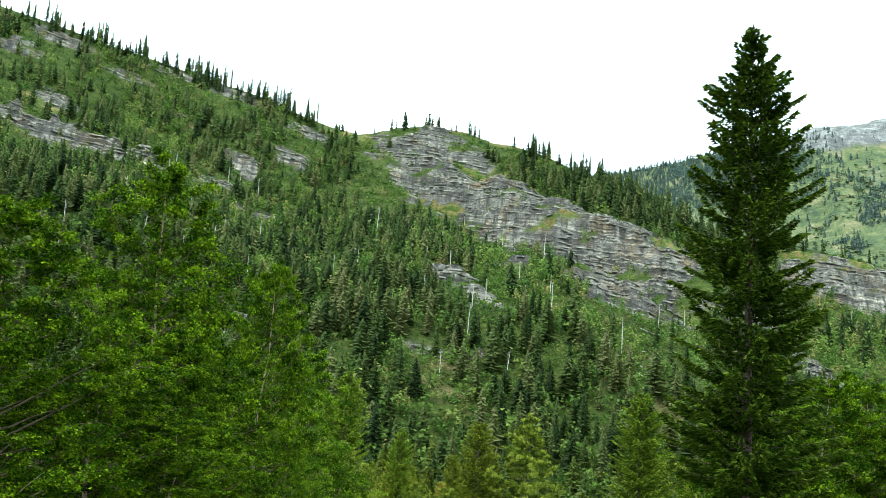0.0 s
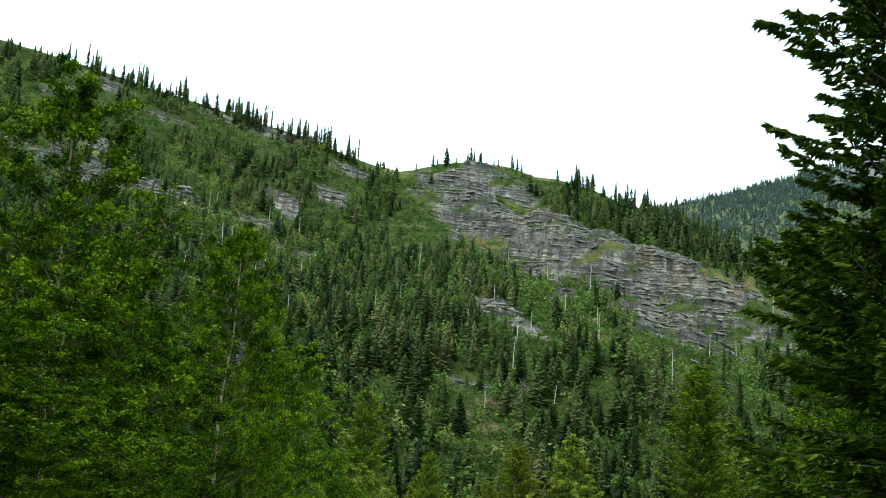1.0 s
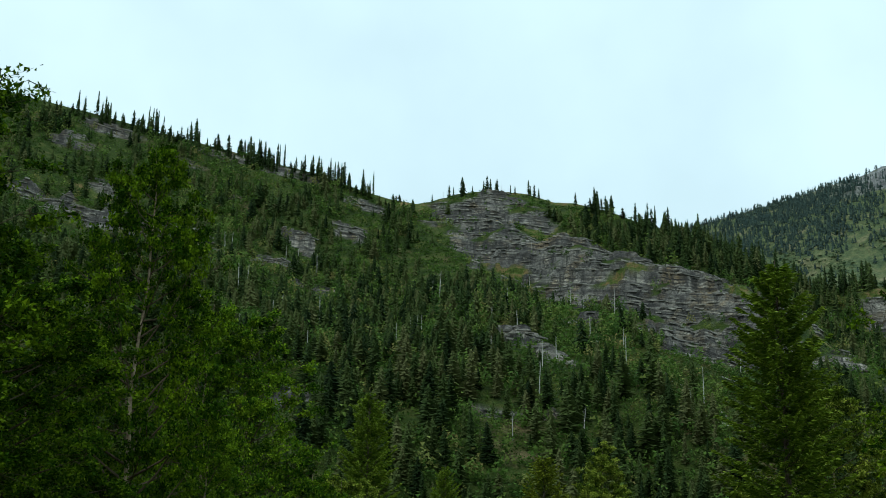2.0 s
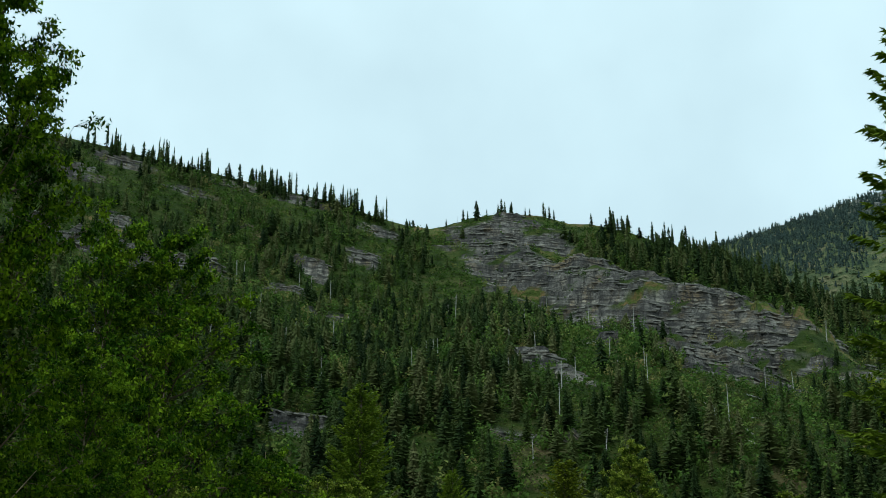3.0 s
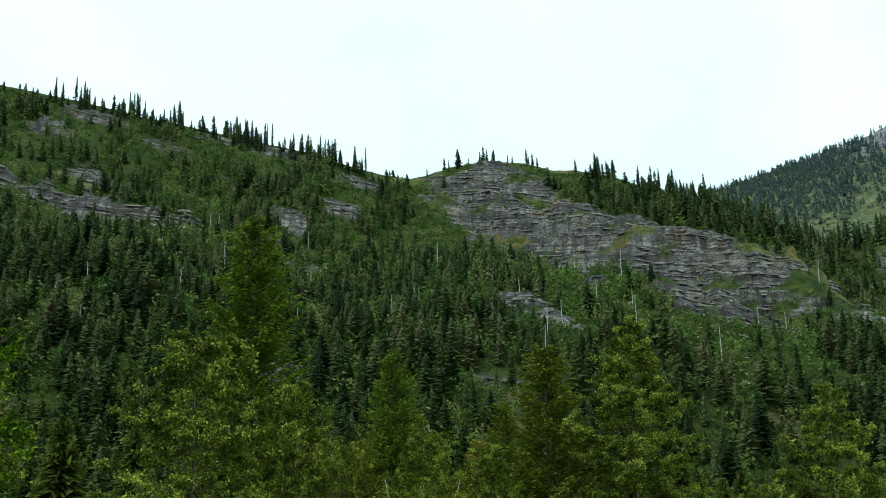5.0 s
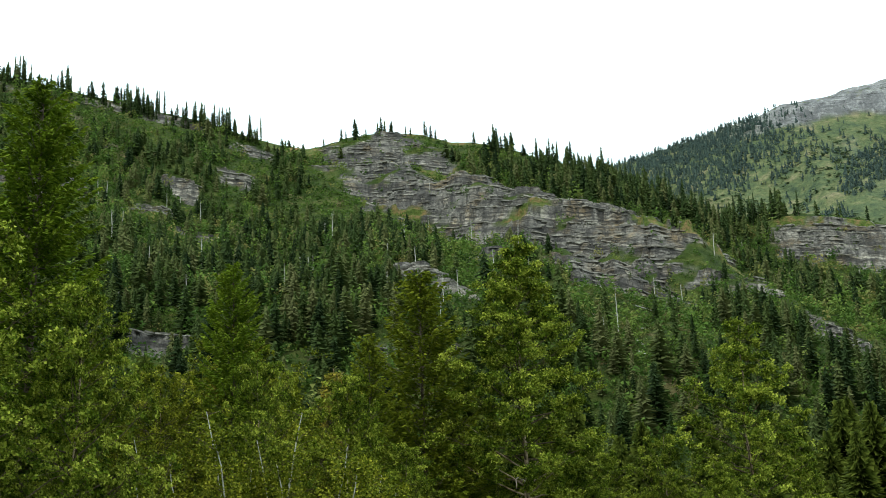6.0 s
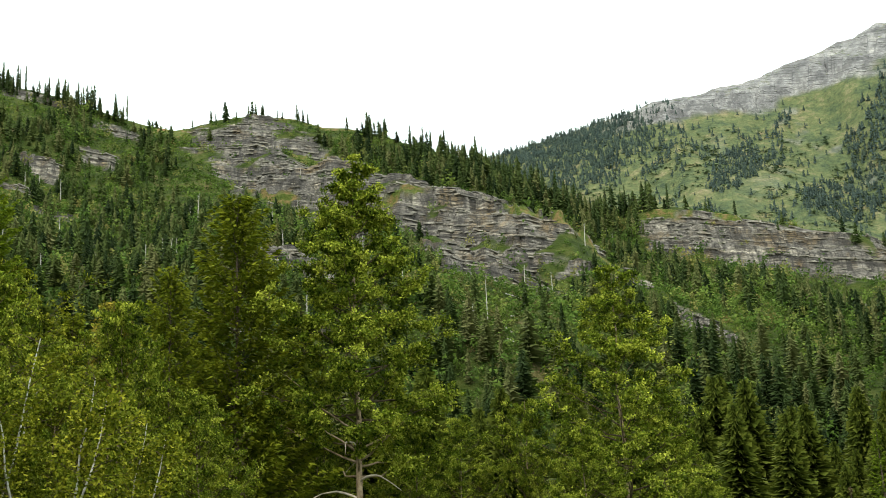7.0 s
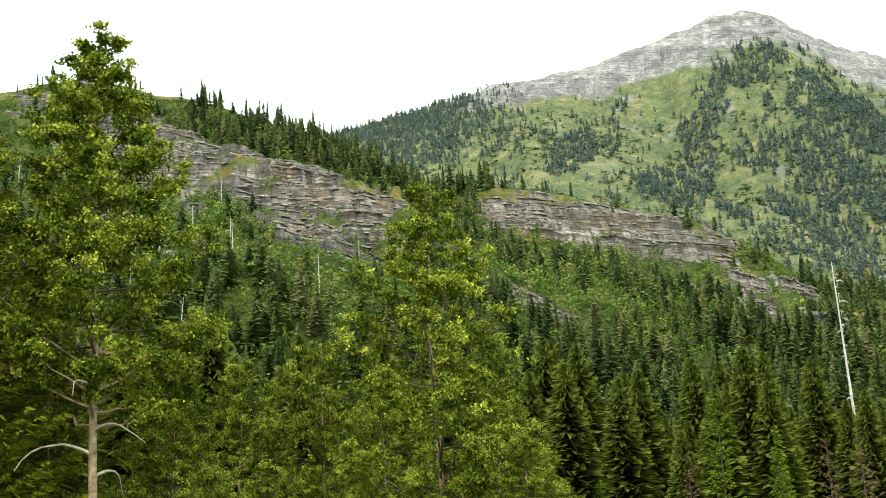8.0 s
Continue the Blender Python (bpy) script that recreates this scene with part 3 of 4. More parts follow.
spots = scatter(14500, -520, 560, 330, 1165, conifer_density)
size = (8 + 17 * rng.beta(1.7, 2.0, len(spots))) * (0.85 + 0.25 * smooth(1000, 500, spots[:, 1])) * (1 - 0.45 * rock_below(spots[:, 0], spots[:, 1]))
low = spots[:, 1] < 720
FINE_TREES = [conifer_unit(28, 8, 0.2, 140 + k) for k in range(4)] + [conifer_unit(30, 7, 0.14, 150), conifer_unit(26, 8, 0.26, 151)]
wide, shade = size * rng.uniform(0.8, 1.2, len(spots)), rng.uniform(0, 1, len(spots))
planted("conifer_forest", TREES, spots[~low], size[~low], wide[~low], shade[~low], CONIFER, "dark green conifer forest covering the near mountainside", "forest")
planted("conifer_forest", FINE_TREES, spots[low], size[low], wide[low], shade[low], CONIFER, "green conifer forest on the foot of the near mountain", "forest")

spots = scatter(380, 70, 300, 960, 1058, lambda x, y: np.exp(-(((x - 185) / 100) ** 2 + ((y - 1014) / 40) ** 2) ** 2) * (1 - rock_mask(x, y)[0]) * np.where(near_slope(x, y) > 0.995, 0, 1))
size = rng.uniform(13, 24, len(spots))
planted("crest_grove", TREES, spots, size, size, rng.uniform(0, 1, len(spots)), CONIFER, "dense dark conifer grove on the shoulder of the near mountain", "forest")


def brush_density(x, y):
    (m, _) = rock_mask(x, y)
    return np.clip((0.45 + 0.55 * fbm(x / 50, y / 70, 91, 3)) * (1 - 0.6 * m) * (1 - 0.6 * rock_below(x, y)) * (1 - 0.6 * grass_mask(x, y)), 0, 1) * (1 - 0.75 * open_slope(x, y)) * np.where(near_slope(x, y) > 0.97, 0, 1) * facing(x, y)


spots = scatter(34000, -520, 560, 330, 1165, brush_density)
size = (3 + 9.5 * rng.beta(1.3, 1.8, len(spots))) * (1 - 0.58 * rock_mask(spots[:, 0], spots[:, 1])[0])
planted("mountain_brush", BUSHES + AIRY, spots, size * rng.uniform(0.7, 1.1, len(spots)), size, rng.uniform(0, 1, len(spots)), BRUSH, "bright green deciduous brush between the conifers", "brush")

spots = scatter(62000, -520, 560, 480, 1160, lambda x, y: facing(x, y) * (0.45 + 0.55 * smooth(-0.3, 0.2, fbm(x / 30, y / 40, 95, 3))) * (1 - 0.88 * rock_mask(x, y)[0]) * (1 - 0.65 * rock_mask(x, y + 9)[0]) * (1 - 0.75 * grass_mask(x, y)) * np.where(near_slope(x, y) > 0.992, 0, 1))
size = rng.uniform(2, 5.5, len(spots))
planted("mountain_shrubs", [brush_unit(13, 24 + k, 1.0, 0.19) for k in range(5)], spots, size * rng.uniform(0.55, 0.9, len(spots)), size, np.clip(0.3 + 0.35 * fbm(spots[:, 0] / 25, spots[:, 1] / 35, 97, 3) + rng.uniform(-0.2, 0.35, len(spots)), 0, 1), BRUSH, "low green shrubs covering the ground between the conifers", "brush")

spots = scatter(7000, 40, 190, 580, 780, lambda x, y: np.exp(-(((x - 108) / 45) ** 2 + ((y - 670) / 70) ** 2)))
size = rng.uniform(1.0, 4.2, len(spots))
planted("slope_thicket", BUSHES, spots, size * rng.uniform(0.6, 0.9, len(spots)), size, rng.uniform(0, 1, len(spots)), THICKET, "green and reddish brown thicket on an open slope below the cliffs", "brush")


def far_density(x, y):
    """Conifers on the far mountain: belts that run up its gullies, a thick wood towards the valley, a dark edge on its shoulder."""
    rise = height(x, y) / np.interp(x, FAR_X, FAR_Z)
    rag = 0.45 * fbm(x / 40, y / 40, 101, 3) + 0.3 * fbm(x / 14, y / 16, 104, 2)
    d = smooth(0.42, 0.75, fbm((x * 0.67 - y * 0.74) / 34, (x * 0.74 + y * 0.67) / 120, 105, 3)) * 0.28
    for cx, cy, a, b, turn, thick in ((618, 1680, 130, 24, 51, 1.0), (777, 1643, 190, 40, 42, 1.0), (930, 1530, 180, 120, 40, 1.0), (990, 1640, 90, 60, 45, 0.8), (700, 1740, 70, 14, 50, 0.6), (945, 1740, 60, 46, 30, 0.9), (560, 1760, 60, 10, 20, 0.6)):
        c, s = np.cos(np.radians(turn)), np.sin(np.radians(turn))
        u, v = ((x - cx) * c + (y - cy) * s) / a, (-(x - cx) * s + (y - cy) * c) / b
        d = np.maximum(d, thick * (1 - smooth(0.6, 1.15, np.hypot(u, v) + rag)))
    low = smooth(640, 500, x) * smooth(0.77, 0.86, rise + 0.1 * rag)
    foot = 0.22 * smooth(0.62, 0.5, rise + 0.2 * rag) * smooth(600, 800, x)
    lone = 0.03 * smooth(0.94, 0.82, rise)
    d = np.maximum(np.maximum(d, foot) * smooth(0.93, 0.85, rise), np.maximum(0.95 * low, lone))
    return np.clip(d, 0, 1)


spots = np.concatenate([scatter(36000, 150, 1450, 1230, 1960, far_density), scatter(6500, 150, 640, 1230, 1960, lambda x, y: far_density(x, y) * smooth(640, 500, x))])
size = rng.uniform(5, 14, len(spots)) * (0.8 + 0.3 * smooth(600, 900, spots[:, 0]))
planted("far_conifer_forest", [conifer_unit(5, 4, 0.24, 40 + k) for k in range(3)], spots, size, size * rng.uniform(1.0, 1.5, len(spots)), rng.uniform(0, 1, len(spots)), HAZY_CONIFER, "dark conifers in streaks on the far mountainside", "forest")
spots = scatter(13000, 250, 1450, 1230, 1880, lambda x, y: smooth(-0.25, 0.4, fbm(x / 32, y / 26, 111, 3)) * smooth(0.88, 0.78, height(x, y) / np.interp(x, FAR_X, FAR_Z)))
size = rng.uniform(3, 12, len(spots))
planted("far_brush", [brush_unit(9, 50 + k, 1.0, 0.24) for k in range(4)], spots, size * 0.4, size, rng.uniform(0, 1, len(spots)), HAZY_BRUSH, "low green brush on the far mountain's meadows", "brush")

# the valley between the road and the mountain
spots = scatter(2100, -150, 330, 300, 540, lambda x, y: (0.62 + 0.4 * fbm(x / 45, y / 45, 121, 3)) * np.where((y < 330) & (x > 35), 0, 1))
size = rng.uniform(13, 23, len(spots))
planted("valley_conifers", [conifer_unit(40, 8, 0.2, 60 + k) for k in range(5)], spots, size, size * rng.uniform(0.85, 1.2, len(spots)), rng.uniform(0, 1, len(spots)), VALLEY_CONIFER, "dense dark conifers filling the valley floor", "forest")
spots = scatter(1100, -120, 300, 240, 490, lambda x, y: (0.5 + 0.5 * fbm(x / 40, y / 40, 131, 3)) * np.where((y < 330) & (x > 35), 0, 1))
size = rng.uniform(5, 10, len(spots))
planted("valley_brush", [brush_unit(300, 70 + k, 1.5, 0.06) for k in range(4)], spots, size * 1.1, size, rng.uniform(0, 1, len(spots)), BRUSH, "light green broadleaf thicket on the valley floor", "brush")


def skyline_conifer(seed):
    """One conifer standing free on the crest."""
    g = np.random.default_rng(seed)
    top = new("skyline_conifer")
    stem, crown = Cloth(), Cloth()
    tube(stem, [(0, 0, -0.06), (0.004, 0, 0.4), (0, 0.003, 1.0)], [0.014, 0.010, 0.002], 5)
    v, f = conifer_unit(20, 6, g.uniform(0.075, 0.16), seed)
    crown.add(v, f, g.uniform(0, 0.6))
    part("trunk", stem.mesh("trunk", BARK), top)
    part("crown", crown.mesh("crown", CONIFER), top)
    return tagged(top, "dark slender conifer standing on the rocky crest", "conifer", "conifers along the crest")


def dead_snag(seed):
    """A dead standing trunk with stubs of boughs."""
    g = np.random.default_rng(seed)
    top = new("dead_snag")
    stem = Cloth()
    tube(stem, [(0, 0, -0.05), (g.normal(0, 0.01), 0, 0.5), (g.normal(0, 0.03), g.normal(0, 0.02), 1.0)], [0.02, 0.014, 0.004], 6)
    for _ in range(70):
        h, a, r = g.uniform(0.12, 0.97), g.uniform(0, 6.3), g.uniform(0.02, 0.1) * g.uniform(0.3, 1)
        tube(stem, [(0, 0, h), (r * 0.6 * np.cos(a), r * 0.6 * np.sin(a), h + 0.002), (r * np.cos(a), r * np.sin(a), h - 0.008)], [0.0035, 0.002, 0.0008], 3)
    part("trunk", stem.mesh("trunk", DEAD_WOOD), top)
    return tagged(top, "bleached dead trunk standing among live conifers", "dead tree", "dead trunks on the slope")


def placed(thing, x, y, tall, wide=None, turn=0.0, lean=0.0, first=False, sink=0.2):
    wide = tall if wide is None else wide
    m = pose(x, y, float(height(x, y)) - sink, lean, 0, turn) @ Matrix.Diagonal((wide, wide, tall, 1))
    if first:
        thing.matrix_basis = m
        return thing
    ob = copy_thing(thing, Matrix())
    ob.matrix_basis = m
    return ob


# ---- trees near the road ----
def poplar(seed, tall, reach, bare=0.25, leaves=9000, leaf=0.15, mat=None, label="", drop=0.0, peak=0.45, shoulder=0.5, tip=0.14, bare_limbs=0, blades=1):
    """A broadleaf tree: bent trunk, limbs that rise and divide, loose sprays of leaves at their ends."""
    g = np.random.default_rng(seed)
    top = new("poplar_tree")
    stem = Cloth()
    hs = np.linspace(0, 1, 12)
    bend = np.cumsum(g.normal(0, 0.011 * tall, (12, 2)), axis=0) * np.linspace(0, 1, 12)[:, None]
    bend -= bend[-1] * hs[:, None] ** 2
    axis = np.column_stack([bend, hs * tall])
    tube(stem, axis, 0.009 * tall * (1 - hs) ** 1.05 + 0.012, 8)
    trunk = part("trunk", stem.mesh("trunk", POPLAR_BARK, True), top)
    for k in range(bare_limbs):
        h, a, far = 0.27 + 0.17 * k / bare_limbs, k * 2.4 + 0.5, g.uniform(1.6, 3.2)
        q = np.linspace(0, 1, 9)
        base = np.array([np.interp(h, hs, axis[:, 0]), np.interp(h, hs, axis[:, 1]), h * tall])
        pts = base + np.column_stack([np.cos(a + 0.5 * q) * far * q, np.sin(a + 0.5 * q) * far * q, far * (0.55 * q - 0.75 * q ** 2.4)]) + np.cumsum(g.normal(0, 0.05, (9, 3)), axis=0) * q[:, None]
        limb = Cloth()
        tube(limb, pts, np.linspace(0.075, 0.012, 9), 6)
        part("limb", limb.mesh("limb", PALE_BARK, True), trunk, "twisted bare pale limb")
    crown, twigs = Cloth(), Cloth()
    ends, n_limbs = [], 84
    for k in range(n_limbs):
        h = bare + (0.97 - bare) * (k + g.uniform(0, 1)) / n_limbs
        a = k * 2.4 + g.normal(0, 0.4)
        s = (h - bare) / (1 - bare)
        width = np.interp(s, [0, peak * 0.5, peak, 0.8, 1], [0.65, 0.92, 0.98, shoulder, tip]) * g.uniform(0.7, 1.15)
        length = reach * width
        base = np.array([np.interp(h, hs, axis[:, 0]), np.interp(h, hs, axis[:, 1]), h * tall])
        up = g.uniform(0.2, 0.85) - drop * (1 - s) + 0.25 * s ** 3
        q = np.linspace(0, 1, 6)[:, None]
        way = np.array([np.cos(a), np.sin(a), up])
        pts = base + way * length * q + np.array([0, 0, 1]) * length * 0.22 * (q ** 2 - q * 0.5) + g.normal(0, (0.06 if k < 9 else 0.03) * length, (6, 3)) * q
        r0 = 0.004 * tall * (1 - h) + 0.012
        limb = Cloth()
        tube(limb, pts, np.linspace(r0, 0.006, 6), 5)
        if k < 13:
            part("limb", limb.mesh("limb", POPLAR_BARK, True), trunk)
        else:
            tube(twigs, pts, np.linspace(r0, 0.006, 6), 4)
        # sprays of twigs along the limb, with gaps between them
        for _ in range(int(2 + 9 * width)):
            u = g.uniform(0.4, 1.03)
            p = np.array([np.interp(u, q[:, 0], pts[:, i]) for i in range(3)])
            d = g.normal(0, 1, 3) * [1, 1, 0.5] + way * 0.6
            mid = p + d / np.linalg.norm(d) * length * g.uniform(0.06, 0.26)
            hue = g.uniform(0, 0.5)
            for _ in range(3):
                e = mid + g.normal(0, 0.1 + 0.06 * length, 3) * [1, 1, 0.6] - np.array([0, 0, 0.1])
                tube(twigs, [p, (p + e) / 2 + [0, 0, 0.03], e], [0.010, 0.007, 0.004], 3)
                ends.append((mid * 0.6 + p * 0.4, e, hue))
    part("branchwork", twigs.mesh("branchwork", TWIG_BARK), top)["kind"] = "stuff"
    for _ in range(70):
        h, a = bare + (0.985 - bare) * g.uniform(0.15, 1) ** 0.9, g.uniform(0, 6.283)
        p = np.array([np.interp(h, hs, axis[:, 0]), np.interp(h, hs, axis[:, 1]), h * tall])
        ends.append((p, p + np.array([np.cos(a), np.sin(a), g.uniform(0.1, 0.8)]) * g.uniform(0.3, 0.9) * (0.4 + reach * 0.25 * (1 - h)), g.uniform(0, 0.4)))
    # leaves hang in loose bunches round the twig ends; some bunches are thin
    for p, e, base_hue in ends:
        per = max(3, int(leaves / len(ends) * g.uniform(0.35, 1.65)))
        u = g.uniform(0.3, 1.12, per)[:, None]
        c = p + (e - p) * u + g.normal(0, 0.055 + 0.003 * tall, (per, 3)) * [1, 1, 0.75]
        d = g.normal(0, 0.8, (per, 3)) + [0, -0.3, 0.75]
        d /= np.linalg.norm(d, axis=1, keepdims=True)
        t1 = np.cross(d, g.normal(0, 1, (per, 3))) + [0, 0, -0.35]
        t1 /= np.linalg.norm(t1, axis=1, keepdims=True)
        t2 = np.cross(d, t1)
        s = leaf * g.uniform(0.65, 1.25, per)[:, None]
        fold = d * s * 0.2
        hue = np.clip(base_hue + g.uniform(0, 0.5, per), 0, 1)
        if blades == 2:
            blade = np.stack([c - t1 * s * 0.8, c + t2 * s * 0.55 + fold, c + t1 * s * 0.95, c - t2 * s * 0.55 + fold], 1).reshape(-1, 3)
            n = np.arange(per)[:, None] * 4
            crown.add(blade, np.concatenate([n + [0, 1, 2], n + [0, 2, 3]]), np.repeat(hue, 4))
        else:
            blade = np.stack([c - t1 * s, c + t1 * s * 0.4 + t2 * s * 0.6 - fold, c + t1 * s * 0.75 - t2 * s * 0.5 + fold], 1).reshape(-1, 3)
            n = np.arange(per)[:, None] * 3
            crown.add(blade, n + [0, 1, 2], np.repeat(hue, 3))
    part("crown", crown.mesh("crown", mat or LEAF), top)
    return tagged(top, label, "tree", "broadleaf trees beside the road")


def spruce(seed, tall, reach, step=0.36, boughs=6, sprays=26, spray=0.2, mat=None, label="", name="spruce_tree", droop=0.25, group="conifers beside the road", sparse=0.0, shape=0.7, joints=5, ruffle=0.45, cone=0.45, slim=0.26, lift=0.75, bend=3.0):
    """A conifer: whorls of boughs that droop and lift at the tip, each with flat sprays of needles."""
    g = np.random.default_rng(seed)
    top = new(name)
    stem, wood, crown = Cloth(), Cloth(), Cloth()
    hs = np.linspace(0, 1, 9)
    tube(stem, np.column_stack([np.cumsum(g.normal(0, 0.012, 9)), np.cumsum(g.normal(0, 0.012, 9)), hs * tall]), 0.0105 * tall * (1 - hs) + 0.012, 8)
    part("trunk", stem.mesh("trunk", BARK, True), top)
    z = 0.05 * tall
    while z < tall * 0.985:
        h = z / tall
        full = min(cone * (tall - z) + 0.04, reach * min(1.0, (1 - h) ** shape * 1.04 + 0.012) * (0.78 + 0.22 * min(1, h * 6)))
        for _ in range(boughs + (4 if h < 0.45 else 0)):
            if g.random() < sparse:
                continue
            a, length = g.uniform(0, 6.283), full * g.uniform(0.58, 1.15)
            way = np.array([np.cos(a), np.sin(a), 0])
            side = np.array([-np.sin(a), np.cos(a), 0])
            up = (lift * h ** bend - droop * (1 - h)) + g.normal(0, 0.08)
            q = np.linspace(0, 1, 5)[:, None]
            pts = np.array([0, 0, z + g.uniform(-0.5, 0.5) * step]) + way * length * q + np.array([0, 0, 1]) * length * (up * q + 0.2 * q ** 2.5)
            tube(wood, pts[:: 4 // (joints - 1)], np.linspace(0.01 + 0.0035 * length, 0.003, joints), 3)
            n = max(5, int(sprays * length / reach))
            u = (g.uniform(0.02, 1.0, n) ** 0.65)[:, None]
            c = np.concatenate([np.interp(u, q[:, 0], pts[:, i]) for i in range(3)], 1)
            sgn = np.where(g.random((n, 1)) < 0.5, -1, 1)
            open_ = (0.34 * length * (1 - u) + 0.05) * g.uniform(0.3, 1.0, (n, 1))
            c = c + side * sgn * open_ + np.array([0, 0, -1]) * (open_ * 0.22 + g.uniform(0, 0.1, (n, 1)) * length * 0.3)
            d = way * g.uniform(0.5, 1.0, (n, 1)) + side * sgn * g.uniform(0.2, 0.9, (n, 1)) + np.array([0, 0, 1]) * g.normal(-0.12, 0.3, (n, 1))
            d /= np.linalg.norm(d, axis=1, keepdims=True)
            w = np.cross(d, np.array([0, 0, 1]) + g.normal(0, ruffle, (n, 3)))
            w /= np.linalg.norm(w, axis=1, keepdims=True)
            s = spray * g.uniform(0.7, 1.4, (n, 1))
            quad = np.stack([c - d * s * 0.5, c + w * s * slim, c + d * s, c - w * s * slim], 1).reshape(-1, 3)
            k = np.arange(n)[:, None] * 4
            # tint rises from the trunk end of each bough to its tip
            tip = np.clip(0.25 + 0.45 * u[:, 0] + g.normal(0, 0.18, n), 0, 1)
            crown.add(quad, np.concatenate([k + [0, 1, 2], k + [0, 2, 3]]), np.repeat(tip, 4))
        z += step * (0.7 + 0.6 * g.random()) * (1.15 - 0.5 * h)
    part("boughwork", wood.mesh("boughwork", BARK), top)["kind"] = "stuff"
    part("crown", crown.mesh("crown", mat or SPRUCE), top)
    return tagged(top, label, "conifer", group)


def layered_spruce(seed, tall, slim):
    """A spruce seen from far: close layers of drooping boughs, lighter at their tips."""
    g = np.random.default_rng(seed)
    top = new("spruce_tree")
    stem, crown = Cloth(), Cloth()
    tube(stem, [(0, 0, -0.2), (0.06, 0, tall * 0.5), (0, 0.04, tall)], [0.011 * tall, 0.006 * tall, 0.015], 6)
    v, f = conifer_unit(100, 30, slim, seed)
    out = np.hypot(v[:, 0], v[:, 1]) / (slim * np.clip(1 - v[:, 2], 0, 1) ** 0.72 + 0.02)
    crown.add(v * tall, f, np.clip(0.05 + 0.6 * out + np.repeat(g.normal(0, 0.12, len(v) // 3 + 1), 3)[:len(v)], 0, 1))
    part("trunk", stem.mesh("trunk", BARK, True), top)
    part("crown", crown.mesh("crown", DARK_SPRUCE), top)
    return tagged(top, "dark green spruce in a dense stand on the valley floor", "conifer", "dark spruces in the stand")


def stand(thing, x, y, turn=0.0, size=1.0, wide=None, first=False, lean=0.0):
    """Set a tree, or a copy of it, on the ground."""
    m = pose(x, y, float(height(x, y)) - 0.15, lean, 0, turn)
    wide = size if wide is None else wide
    ob = thing if first else copy_thing(thing, m)
    ob.matrix_basis = m @ Matrix.Diagonal((wide, wide, size, 1))
    return ob


POPLAR_LABEL = "green poplar with a pale bare lower trunk beside the road"
SPRUCE_LABEL = "tall dark green spruce with drooping boughs beside the road"

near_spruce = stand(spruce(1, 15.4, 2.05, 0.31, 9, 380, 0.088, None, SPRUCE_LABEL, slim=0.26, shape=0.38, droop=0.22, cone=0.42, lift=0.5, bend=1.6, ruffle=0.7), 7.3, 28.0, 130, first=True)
poplar_a = stand(poplar(2, 24, 4.7, 0.34, 92000, 0.094, None, "tall green poplar with a bare pale trunk and twisted low limbs", drop=0.3, peak=0.28, shoulder=0.4, tip=0.1, bare_limbs=5, blades=2), 15.2, 161, first=True)
poplar_b = stand(poplar(3, 21, 4.6, 0.12, 66000, 0.102, None, POPLAR_LABEL, peak=0.3, shoulder=0.46), 31, 171, first=True)
poplar_c = stand(poplar(4, 19.4, 4.6, 0.12, 80000, 0.085, LEAF_SHADED, "green poplar with a forked white limb beside the road", peak=0.4), -11, 56, first=True)
poplar_d = stand(poplar(5, 16, 4.4, 0.06, 60000, 0.088, None, "bushy bright green poplar beside the road", peak=0.35, blades=2), -7, 127, first=True)
poplar_e = stand(poplar(15, 16, 4.4, 0.06, 62000, 0.08, LEAF_MID, "bushy yellowish green poplar beside the road", peak=0.33, shoulder=0.42, blades=2), -6.3, 83, first=True)
poplar_f = stand(poplar(21, 16, 4.2, 0.34, 40000, 0.085, LEAF_AMBER, "poplar with fading yellowish green leaves beside the road", peak=0.4, shoulder=0.5), 0.2, 151, first=True)
fir_a = stand(spruce(6, 24, 3.7, 0.46, 9, 210, 0.17, FIR, "tall pointed green fir above the roadside poplars", shape=0.46, ruffle=0.6, cone=0.6, lift=0.6, bend=1.6, droop=0.2), -5.8, 134, first=True)
pine_a = stand(spruce(7, 23, 6.0, 0.44, 9, 145, 0.23, PINE, "yellowish green pine with a broad dense crown", "pine_tree", -0.1, shape=0.66, ruffle=1.3, cone=0.85, joints=3), 9.5, 163, first=True)
dark_a = stand(layered_spruce(8, 29, 0.19), 79, 290, first=True)
dark_b = stand(layered_spruce(18, 29, 0.165), 84, 296, first=True)
turning = stand(poplar(9, 14.6, 0.8, 0.7, 2400, 0.09, LEAF_YELLOW, "slender poplar with a yellowing top beside the road"), 4.8, 150, first=True)

